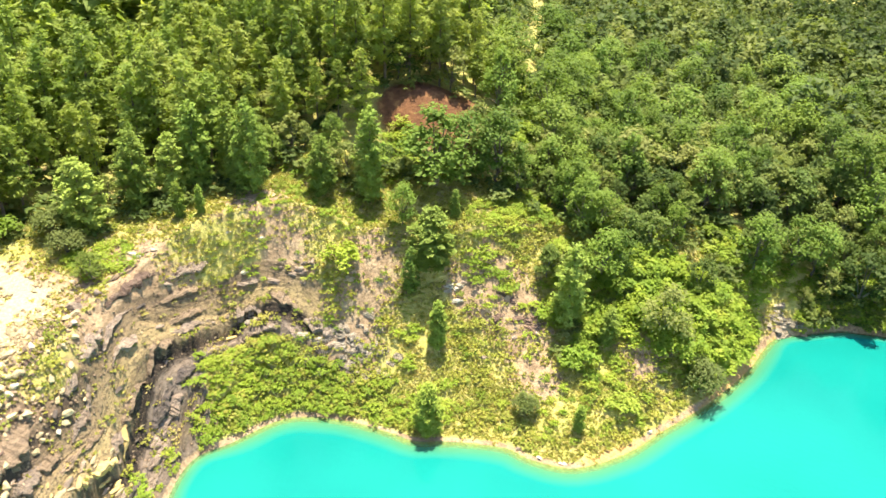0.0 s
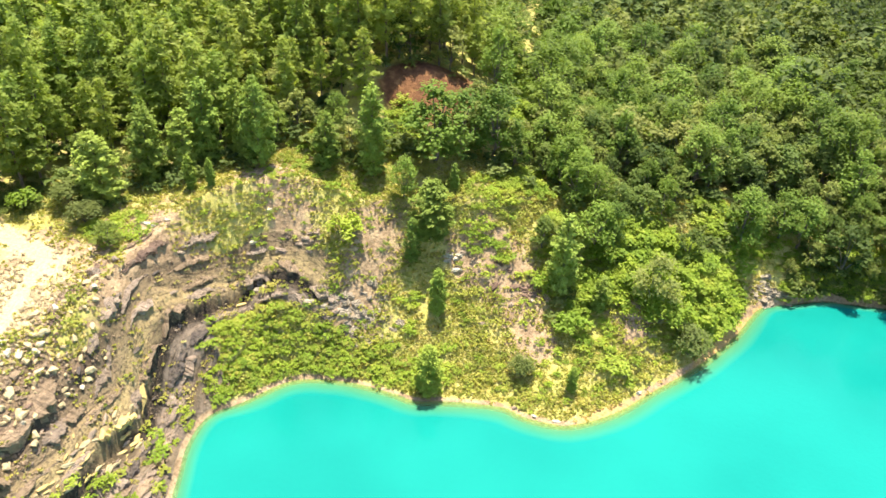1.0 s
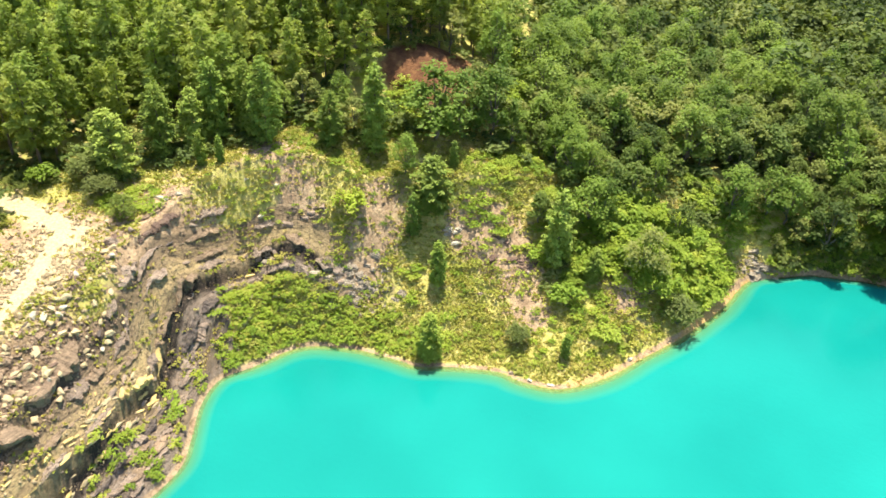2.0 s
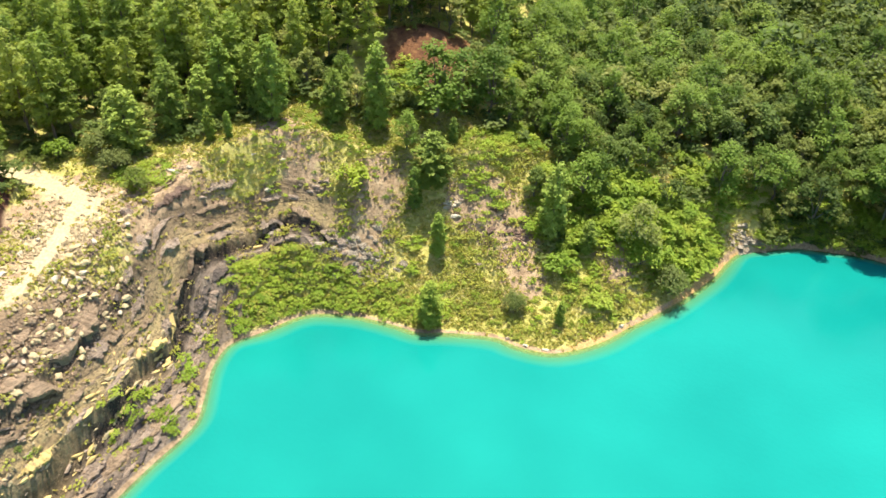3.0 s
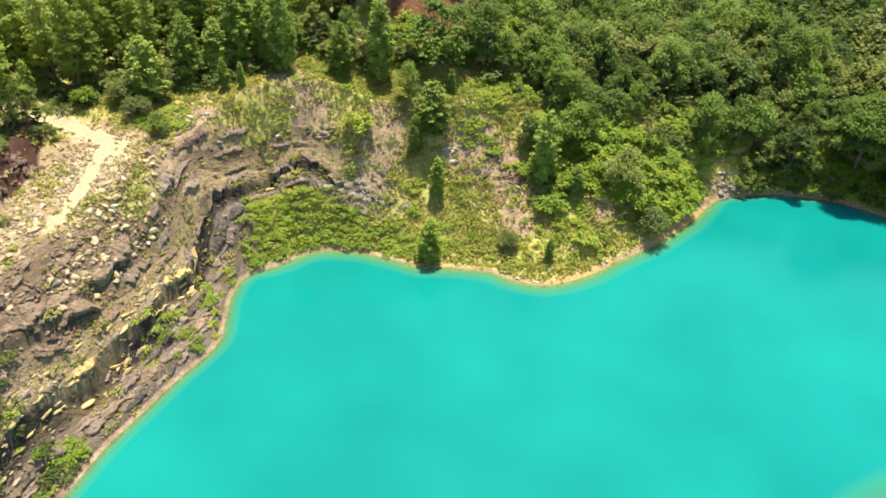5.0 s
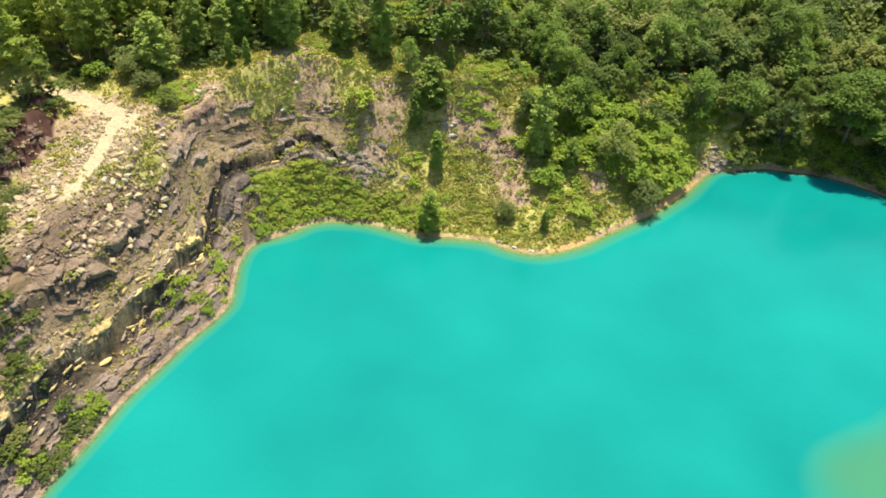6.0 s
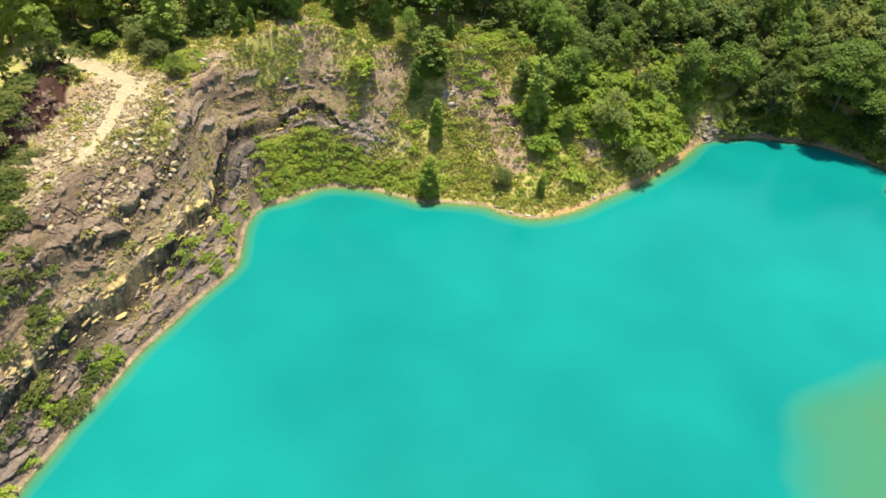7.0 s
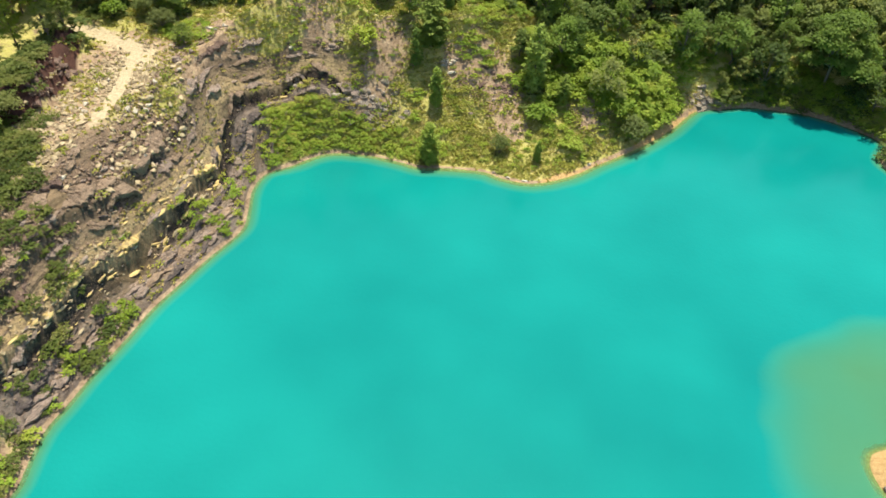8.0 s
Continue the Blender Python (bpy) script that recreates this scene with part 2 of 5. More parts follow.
# The rest of the lake's outline, past the sand spit on the right and behind the camera.
OUTLINE_REST = [(82, 48), (73, 33), (66, 20), (60, 12), (52, 10.8), (48.6, 8.8), (49.5, 3), (58, -14), (62, -50), (40, -95), (-30, -95), (-47, -50), (-42, -14)]
# Rim of the pit: where the banks ease off (x, y, z).
RIM = [
    (-64, -95, 12), (-54, -30, 12), (-48.5, 0, 9), (-47, 14, 8.5), (-47, 23, 12.5), (-46.5, 32, 15), (-45, 42, 16), (-43, 50, 15.8),
    (-40, 57, 16), (-37, 64, 17), (-35.5, 70, 17.5), (-32, 77, 19), (-22, 80.5, 20.3), (-12, 81, 17), (-6, 82, 17), (1, 83, 17),
    (14, 87, 15.5), (28, 89, 14), (40, 96, 13), (50, 102, 11.5), (62, 105, 11), (76, 102, 10), (90, 88, 9), (96, 60, 8), (88, 20, 6), (78, -40, 6), (60, -115, 6),
]
# Main coal seam along the left bank: the rock breaks off in a ledge on its lake side.
SEAM = [(-45.5, 4), (-43.6, 11), (-42.4, 17), (-41.4, 22), (-40, 26.5), (-38.5, 30), (-37.3, 34.5), (-36.1, 38), (-34.8, 42), (-34.1, 46), (-33.4, 51), (-33.7, 57), (-33, 62), (-31.2, 66.2), (-28.6, 69.9), (-25.5, 72), (-21.5, 72.5), (-17.5, 71.9), (-13, 70.4), (-8, 67.6)]
PATH_LINE = [(-61, 69.5), (-55, 67.5), (-50.5, 65), (-47.2, 63), (-46.4, 57.5), (-45.6, 52), (-45.2, 46.5), (-44.8, 41), (-44.3, 36.5)]
# Foot of the dark red outcrop beside the trail, whose face looks east.
OUTCROP_FOOT = [(-57, 68), (-54.2, 58), (-52.8, 50), (-53.4, 44), (-57, 38.5)]


def curve(points, steps=5, closed=False):
    """A smooth line through the points."""
    p = np.array(points, float)
    p = np.vstack([p[-1], p, p[0], p[1]]) if closed else np.vstack([2 * p[0] - p[1], p, 2 * p[-1] - p[-2]])
    out = []
    for a, b, c, d in zip(p, p[1:], p[2:], p[3:]):
        for k in range(steps):
            t = k / steps
            out.append(0.5 * (2 * b + (c - a) * t + (2 * a - 5 * b + 4 * c - d) * t**2 + (3 * b - a - 3 * c + d) * t**3))
    if not closed:
        out.append(p[-2])
    return np.array(out)


def nearest(line, x, y):
    """Distance to a line, its third value there, the side on which the place lies (+ right of the line's way), and the way along."""
    best, third, side, along = np.full(x.shape, 1e9), np.zeros(x.shape), np.ones(x.shape), np.zeros(x.shape)
    run = 0.0
    for a, b in zip(line, line[1:]):
        ux, uy = b[0] - a[0], b[1] - a[1]
        size = ux * ux + uy * uy + 1e-12
        t = np.clip(((x - a[0]) * ux + (y - a[1]) * uy) / size, 0, 1)
        dx, dy = x - a[0] - t * ux, y - a[1] - t * uy
        d = dx * dx + dy * dy
        hit = d < best
        best = np.where(hit, d, best)
        side = np.where(hit, np.where(ux * dy - uy * dx < 0, 1.0, -1.0), side)
        along = np.where(hit, run + t * math.sqrt(size), along)
        if len(a) > 2:
            third = np.where(hit, a[2] + t * (b[2] - a[2]), third)
        run += math.sqrt(size)
    return np.sqrt(best), third, side, along


def inside(poly, x, y):
    odd = np.zeros(x.shape, bool)
    for a, b in zip(poly, np.roll(poly, -1, 0)):
        cross = (a[1] > y) != (b[1] > y)
        odd ^= cross & (x < (b[0] - a[0]) * (y - a[1]) / (b[1] - a[1] + 1e-12) + a[0])
    return odd


def step(a, b, v):
    t = np.clip((v - a) / (b - a), 0, 1)
    return t * t * (3 - 2 * t)


def lattice(ix, iy, seed):
    h = (ix * 374761393 + iy * 668265263 + seed * 974711) & 0x7FFFFFFF
    h = ((h ^ (h >> 13)) * 1274126177) & 0x7FFFFFFF
    return ((h ^ (h >> 16)) & 0xFFFF) / 65535.0


def rough(x, y, size, seed=0, octaves=3):
    """Value noise in -1 .. 1."""
    out, amp, total = np.zeros(np.shape(x)), 1.0, 0.0
    for k in range(octaves):
        u, v = x / size * 2**k, y / size * 2**k
        iu, iv = np.floor(u).astype(np.int64), np.floor(v).astype(np.int64)
        fu, fv = u - iu, v - iv
        fu, fv = fu * fu * (3 - 2 * fu), fv * fv * (3 - 2 * fv)
        n = [[lattice(iu + i, iv + j, seed + k) for j in (0, 1)] for i in (0, 1)]
        out += amp * ((n[0][0] * (1 - fu) + n[1][0] * fu) * (1 - fv) + (n[0][1] * (1 - fu) + n[1][1] * fu) * fv - 0.5) * 2
        total += amp
        amp *= 0.5
    return out / total


SHORE_LINE = curve(SHORE)
LAKE = np.vstack([SHORE_LINE, curve(OUTLINE_REST, 3)])
LAKE_RING = np.vstack([LAKE, LAKE[:1]])
RIM_LINE = curve(RIM, 3)
SEAM_LINE = curve(SEAM, 4)
TRAIL = curve(PATH_LINE, 4)
OUTCROP = curve(OUTCROP_FOOT, 4)
# Rock ledges beside the seam: distance from it (+ uphill), drop, and how much they waver.
LEDGES = [(-5.6, 0.7, 0.9), (-4.4, 1.0, 0.8), (-3.2, 0.8, 0.7), (-2.0, 1.2, 0.6), (-1.1, 0.5, 0.5), (0.0, 3.0, 0.55), (1.3, 0.35, 0.6), (2.5, 0.35, 0.7), (3.9, 1.7, 0.8), (5.6, 0.5, 1.0), (7.3, 1.1, 1.0)]


def land(x, y):
    """Height of the ground and what it is made of, for arrays of places."""
    x, y = np.asarray(x, float), np.asarray(y, float)
    wet = inside(LAKE, x, y)
    d = nearest(LAKE_RING, x, y)[0]
    dr, zr, side, _ = nearest(RIM_LINE, x, y)
    within = side > 0
    f = d / (d + dr + 1e-6)
    centre = np.exp(-(((x - 2) / 11) ** 2))
    slope = f ** (1.2 + 0.5 * centre - 0.45 * step(14, 26, x) - 0.1 * step(32, 46, x) + 0.25 * np.exp(-(((x + 29) / 6) ** 2)) * step(57, 63, y))
    # the rocky left bank: a low foot, a steep middle and an easy shoulder
    rocky = np.interp(f, (0, 0.15, 0.3, 0.42, 0.5, 0.6, 0.75, 0.9, 1), (0, 0.06, 0.15, 0.35, 0.48, 0.62, 0.80, 0.94, 1))
    left = step(-28, -34, x) * step(68, 58, y)
    slope = zr * (slope * (1 - left) + rocky * left)
    rise = 3 * step(83, 94, y) * step(22, -8, x) * step(-34, -18, x) + 7 * step(96, 109, y) * np.exp(-(((x + 6) / 26) ** 2)) + 4 * step(95, 140, y) * step(10, -30, x)
    flat = zr + 0.02 * np.minimum(dr, 120) + rise + 1.2 * rough(x, y, 30, 5) * step(0, 20, dr)
    z = np.where(within, slope, flat)
    z = z + rough(x, y, 7, 11) * 0.9 * step(0, 6, d) * np.where(within, 1, 0.4) + rough(x, y, 1.6, 17) * 0.16 * step(0, 3, d)
    # an easy toe under the scrub on the right
    z = z * (1 - 0.65 * step(7, 0, d) * step(15, 21, x) * step(52, 46, x) * step(55, 60, y))
    # dark red outcrop beside the trail
    do, _, so, ao = nearest(OUTCROP, x, y)
    face = so * do + 0.9 * rough(x, y, 3.5, 23, 2)
    z = z + (2.0 * step(-0.2, 0.5, face) + 1.5 * step(1.0, 1.7, face)) * step(9, 3, do) * step(0, 5, ao) * step(33, 27, ao)
    # ledges
    ds, _, ss, al = nearest(SEAM_LINE, x, y)
    s = -ss * ds
    reach = step(0, 6, al) * step(84, 70, al)
    bed = np.zeros(x.shape)
    for n, (at, drop, waver) in enumerate(LEDGES):
        edge = s - at + waver * rough(x, y, 6, 31 + n // 3, 2) + 0.3 * rough(x, y, 1.4, 51 + n, 2)
        alive = np.clip(0.75 + 0.9 * rough(al, al * 0 + n * 9.7, 11, 41 + n, 2), 0, 1.25) if at else 0.85 + 0.25 * rough(al, al * 0, 8, 41, 2)
        if at > 2.5:
            alive = alive * (0.25 + 0.75 * step(46, 34, al)) * step(72, 62, al)
        if at == 0:
            alive = alive * (1 - 0.33 * step(44, 54, al))
        bed = bed + alive * drop * (step(-0.14, 0.14, edge) - step(-3.2, 3.2, edge))
    bed = bed - 1.5 * np.exp(-(((s - 0.6) / 3) ** 2)) * step(46, 54, al) * step(82, 72, al)
    grain = 0.16 * rough(al, s * 9, 5, 57, 2) * step(9, 6, s) * step(-8, -6, s)
    z = np.where(within & ~wet, z + (bed + grain) * reach * step(0.2, 1.6, d), z)
    # lake bed, with the shoal before the sand spit
    shoal = np.exp(-((((x - 60) / 27) ** 2 + ((y - 8) / 27) ** 2 + 0.08 + 0.22 * rough(x, y, 14, 63)) ** 2.6))
    edge_steep = np.maximum(step(-20, -28, x), step(46, 51, x) * step(58, 62, y))
    deep = -np.minimum((0.52 + 0.35 * edge_steep) * d + 0.015 * d * d, 9) - 0.12 * rough(x, y, 3, 61) * step(0, 2, d)
    deep = np.maximum(deep, -(0.50 + 0.12 * rough(x, y, 9, 67) + 6 * (1 - shoal) ** 2))
    return np.where(wet, deep, np.maximum(z, (0.1 + 0.3 * edge_steep) * np.minimum(d, 2))), d, s + 0.55 * rough(x, y, 6, 32, 2), al, within, wet

# ---- making meshes ----
def mesh_of(name, verts, faces, mat, smooth=False):
    """A mesh from arrays; all faces have the same number of corners."""
    verts, faces = np.asarray(verts, np.float32), np.asarray(faces, np.int32)
    me = bpy.data.meshes.new(name)
    n, k = faces.shape
    me.vertices.add(len(verts))
    me.vertices.foreach_set("co", verts.ravel())
    me.loops.add(n * k)
    me.loops.foreach_set("vertex_index", faces.ravel())
    me.polygons.add(n)
    me.polygons.foreach_set("loop_start", np.arange(n, dtype=np.int32) * k)
    me.polygons.foreach_set("use_smooth", np.full(n, smooth))
    me.materials.append(mat)
    me.update(calc_edges=True)
    me.validate()
    return me


def part(name, me, parent, label=""):
    ob = new(name, me)
    ob.parent = parent
    return tagged(ob, label) if label else ob


def thing(name, m, label, category, group=""):
    ob = new(name)
    ob.empty_display_size = 0.3
    ob.matrix_world = m
    return tagged(ob, label, category, group)


def joined(pieces):
    """One (verts, faces) from many."""
    v, f, at = [], [], 0
    for a, b in pieces:
        v.append(a)
        f.append(np.asarray(b) + at)
        at += len(a)
    return np.vstack(v), np.vstack(f)


def axis_lines(knots):
    """Grid lines: (from, to, spacing) stretches, then wider and wider to the horizon."""
    out = []
    for a, b, w in knots:
        out += list(np.arange(a, b, w))
    end, w = knots[-1][1], knots[-1][2]
    while end < 2600:
        out.append(end)
        w *= 1.35
        end += w
    out.append(2600)
    start, w, low = knots[0][0], knots[0][2], []
    while start > -2600:
        w *= 1.35
        start -= w
        low.append(start)
    return np.array(low[::-1] + out)


# ---- ground, one sheet to the horizon ----
gx = axis_lines([(-72, -47, 0.8), (-47, -22, 0.2), (-22, -6, 0.3), (-6, 56, 0.65), (56, 90, 1.0)])
gy = axis_lines([(-24, 8, 1.2), (8, 50, 0.34), (50, 75, 0.22), (75, 92, 0.6), (92, 125, 1.0), (125, 200, 2.5)])
X, Y = np.meshgrid(gx, gy)
Z, D, S, AL, WITHIN, WET = land(X, Y)
nx, ny = len(gx), len(gy)
quads = (np.arange(ny - 1)[:, None] * nx + np.arange(nx - 1)[None, :]).ravel()
ground_mesh = mesh_of("ground", np.stack([X, Y, Z], -1).reshape(-1, 3), np.stack([quads, quads + 1, quads + nx + 1, quads + nx], -1), GROUND, True)


def on_ground(x, y):
    """Height of the ground sheet and distance from the shore, between the sheet's points."""
    x, y = np.asarray(x, float), np.asarray(y, float)
    i, j = np.clip(np.searchsorted(gx, x) - 1, 0, len(gx) - 2), np.clip(np.searchsorted(gy, y) - 1, 0, len(gy) - 2)
    u, v = (x - gx[i]) / (gx[i + 1] - gx[i]), (y - gy[j]) / (gy[j + 1] - gy[j])
    return [(a[j, i] * (1 - u) + a[j, i + 1] * u) * (1 - v) + (a[j + 1, i] * (1 - u) + a[j + 1, i + 1] * u) * v for a in (Z, D)]


def zones(x, y, d, s, al, within, wet):
    """What the ground is made of: trail, green, rock; red earth, beach, bed."""
    dt, _, _, at = nearest(TRAIL, x, y)
    wide = 1.0 + 0.6 * step(18, 12, at) + 4.0 * np.exp(-(((at - 21.5) / 6) ** 2)) + 1.2 * rough(x, y, 2.2, 101)
    trail = 0.95 * step(1.9, 0.0, dt / wide) * step(46, 30, at) * step(0, 6, at + 5)
    bed = np.clip(0.5 + s / 22, 0, 1)
    rock = step(13 - 8.5 * step(34, 56, al), 8 - 5.5 * step(34, 56, al), s) * (1 - 0.35 * step(4, 9, s)) * step(-8.5, -6, s) * step(0, 5, al) * step(88, 76, al) * (within | ((s > 4) & (al < 66))) * step(0.1, 1.0, d)
    cove = np.maximum(step(1.15, 0.85, np.hypot((x + 21.5) / 7.5, (y - 65) / 5.2)), step(1.15, 0.85, np.hypot((x + 12) / 7.5, (y - 65.5) / 3.2)))
    rock = rock * (1 - 0.95 * cove)
    hollow = [(-10.3, 77.9, 3.4), (1.5, 78.2, 3.8), (9.8, 76.5, 4.8), (12, 68, 3), (6, 79, 3), (-26, 82, 3), (24.4, 71.6, 3.4), (-21.5, 75.7, 3.5), (-12.5, 71, 4.0), (47.6, 86.5, 3.5), (-36, 66.5, 6), (59, 90, 3)]
    bare = sum(np.exp(-((x - a) ** 2 + (y - b) ** 2) / r**2) for a, b, r in hollow)
    green = np.where(within, 0.78 + 0.35 * rough(x, y, 8, 71) + 0.12 * step(8, 30, x), 0.62) - 0.75 * bare
    green = np.where(within & (x < -32) & (y < 68), green - 0.4, green)
    green = np.where(~within & (x < -38) & (x > -54) & (y > 20) & (y < 68), 0.36 + 0.26 * step(40, 32, y) + 0.40 * rough(x, y, 5, 73), green)
    green = np.where(x > 50, 1.0, np.maximum(green, cove))
    green = np.where(wet, 0.0, green * step(0.2, 1.0, d))
    do, _, so, ao = nearest(OUTCROP, x, y)
    red = step(-1.0, 0.2, so * do) * step(3.2, 1.8, so * do) * step(0, 4, ao) * step(33, 28, ao)
    red = np.maximum(red, np.exp(-((((x + 2.5) / 11.5) ** 2 + ((y - 105) / 6.5) ** 2) ** 2)))
    beach = np.where(wet, 1 - 0.75 * np.maximum(step(-20, -28, x), step(46, 51, x) * step(58, 62, y)), step(1.6 + 0.6 * step(12, 20, x) * step(49, 45, x), 0.3, d) * step(58, 50, x) * (0.75 + 0.25 * step(-30, -24, x)) * (0.15 + 0.33 * step(8, 18, x) * step(48, 38, x) + 0.7 * rough(x, y, 5, 77)))
    beach = np.maximum(beach, step(0, 4, x - 44) * step(20, 10, y))
    return trail, np.clip(green, 0, 1), rock, red, beach, bed


zone = np.stack(zones(X, Y, D, S, AL, WITHIN, WET), -1).reshape(-1, 6)
for name, cols in (("zone", zone[:, :3]), ("zone2", zone[:, 3:])):
    layer = ground_mesh.attributes.new(name, "FLOAT_COLOR", "POINT")
    layer.data.foreach_set("color", np.hstack([cols, np.ones((len(cols), 1))]).astype(np.float32).ravel())
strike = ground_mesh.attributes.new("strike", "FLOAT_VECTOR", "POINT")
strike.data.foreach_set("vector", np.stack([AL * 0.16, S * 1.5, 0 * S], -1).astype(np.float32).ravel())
tagged(new("ground", ground_mesh), "steep grassy and rocky pit bank rising from the lake to a wooded plateau", "ground", kind="structure")

# ---- lake ----
wx = axis_lines([(-50, 84, 0.7)])
wy = axis_lines([(-20, 92, 0.7)])
wx, wy = wx[(wx > -60) & (wx < 110)], wy[(wy > -120) & (wy < 100)]
WX, WY = np.meshgrid(wx, wy)
WZ = land(WX, WY)[0]
nx, ny = len(wx), len(wy)
quads = (np.arange(ny - 1)[:, None] * nx + np.arange(nx - 1)[None, :]).ravel()
quads = np.stack([quads, quads + 1, quads + nx + 1, quads + nx], -1)
quads = quads[(WZ.ravel()[quads] < 0.02).any(1)]
used, quads = np.unique(quads, return_inverse=True)
water_mesh = mesh_of("water", np.stack([WX, WY, WX * 0], -1).reshape(-1, 3)[used], quads.reshape(-1, 4), WATER, True)
layer = water_mesh.attributes.new("depth", "FLOAT", "POINT")
layer.data.foreach_set("value", (np.clip(-WZ.ravel()[used], 0, 10) / 10).astype(np.float32))
tagged(new("water", water_mesh), "milky turquoise water of a still pit lake", "lake", kind="structure")

# ---- plants ----
def tube(points, radii, sides=6):
    """A tapered limb along points."""
    points = np.asarray(points, float)
    verts, faces = [], []
    for k, (p, r) in enumerate(zip(points, radii)):
        along = points[min(k + 1, len(points) - 1)] - points[max(k - 1, 0)]
        along = along / (np.linalg.norm(along) + 1e-9)
        u = np.cross(along, (0.31, 0.9, 0.27))
        u /= np.linalg.norm(u) + 1e-9
        w = np.cross(along, u)
        for j in range(sides):
            a = 2 * math.pi * j / sides
            verts.append(p + r * (math.cos(a) * u + math.sin(a) * w))
    for k in range(len(points) - 1):
        for j in range(sides):
            a, b = k * sides + j, k * sides + (j + 1) % sides
            faces.append((a, b, b + sides, a + sides))
    return np.array(verts), np.array(faces)


def sprigs(rng, centres, normals, size, long=1.0, thin=0.42, pointed=False):
    """Leaf sprigs, each lying across its normal: a bent diamond, or a pointed tuft."""
    n = len(centres)
    normals = normals / (np.linalg.norm(normals, axis=1, keepdims=True) + 1e-9)
    u = np.cross(normals, rng.normal(size=(n, 3)))
    u /= np.linalg.norm(u, axis=1, keepdims=True) + 1e-9
    w = np.cross(normals, u)
    s = size * rng.uniform(0.6, 1.3, (n, 1))
    bend = normals * s * 0.25
    if pointed:
        verts = np.stack([centres - u * s * 0.3 * long + w * s * thin, centres + u * s * 0.6 * long - bend, centres - u * s * 0.3 * long - w * s * thin], 1).reshape(-1, 3)
        return verts, np.arange(3 * n).reshape(n, 3)
    verts = np.stack([centres - u * s * 0.5 * long - bend, centres + w * s * thin, centres + u * s * 0.5 * long - bend, centres - w * s * thin], 1).reshape(-1, 3)
    return verts, np.arange(4 * n).reshape(n, 4)


def in_blobs(rng, blobs, n, outer=0.55, lift=0.9, mess=0.75):
    """Places and facings of sprigs in a crown made of blobs (x, y, z, radius, height)."""
    blobs = np.asarray(blobs, float)
    share = blobs[:, 3] ** 2
    pick = rng.choice(len(blobs), n, p=share / share.sum())
    way = rng.normal(size=(n, 3))
    way /= np.linalg.norm(way, axis=1, keepdims=True)
    way[:, 2] = np.where(way[:, 2] < -0.35, -way[:, 2], way[:, 2])
    reach = outer + (1.25 - outer) * rng.random((n, 1)) ** 0.9
    size = np.stack([blobs[pick, 3], blobs[pick, 3], blobs[pick, 4]], 1)
    centres = blobs[pick, :3] + way * reach * size
    normals = way + np.array([0, 0, lift]) + mess * rng.normal(size=(n, 3)) * 0.6
    return centres, normals


def on_branches(rng, feet, tips, n, wide, lift=1.0):
    """Places and facings of sprigs strewn along branches, thicker towards the tips."""
    feet, tips = np.asarray(feet, float), np.asarray(tips, float)
    size = np.linalg.norm(tips - feet, axis=1)
    pick = rng.choice(len(feet), n, p=size / size.sum())
    t = 0.12 + 0.93 * rng.random((n, 1)) ** 0.6
    spread = rng.normal(size=(n, 3)) * wide * np.array([1, 1, 0.55]) * (0.5 + 0.7 * np.sin(np.clip(t, 0, 1) * math.pi))
    out = (tips - feet)[pick] / (size[pick, None] + 1e-9)
    return feet[pick] + (tips - feet)[pick] * t + spread, 0.6 * out + np.array([0, 0, lift]) + 0.38 * rng.normal(size=(n, 3))


def pine_parts(rng, h, count=1000, leaf=1.0):
    """Tall pine: bare lower trunk, a feathery crown of upswept branches in loose tiers."""
    lean = rng.normal(size=2) * 0.03 * h
    spine = [(lean[0] * t * t, lean[1] * t * t, h * t) for t in (0, 0.25, 0.5, 0.75, 0.97)]
    wood = [tube(spine, [0.20, 0.17, 0.14, 0.09, 0.02], 6)]
    start = rng.uniform(0.24, 0.36)
    feet, tips = [], []
    for k in range(38):
        t = start + (0.99 - start) * (k + 0.5 * rng.random()) / 38
        width = h * (0.155 * (1 - ((t - start) / (1 - start)) ** 1.5) + 0.03) * rng.uniform(0.55, 1.2)
        a = k * 2.4 + rng.uniform(-0.6, 0.6)
        foot = np.array([lean[0] * t * t, lean[1] * t * t, h * t - 0.2 * width])
        tip = foot + np.array([math.cos(a) * width, math.sin(a) * width, rng.uniform(0.1, 0.5) * width])
        feet.append(foot)
        tips.append(tip)
        if k % 2 == 0 and t < 0.85:
            wood.append(tube([foot, tip], [0.05, 0.012], 3))
    feet.append((lean[0] * 0.8, lean[1] * 0.8, h * 0.88))
    tips.append((lean[0], lean[1], h * 1.02))
    c, n = on_branches(rng, feet, tips, count, 0.030 * h)
    return joined(wood), sprigs(rng, c, n, h * 0.030 * leaf, 1.7, 0.30, True)


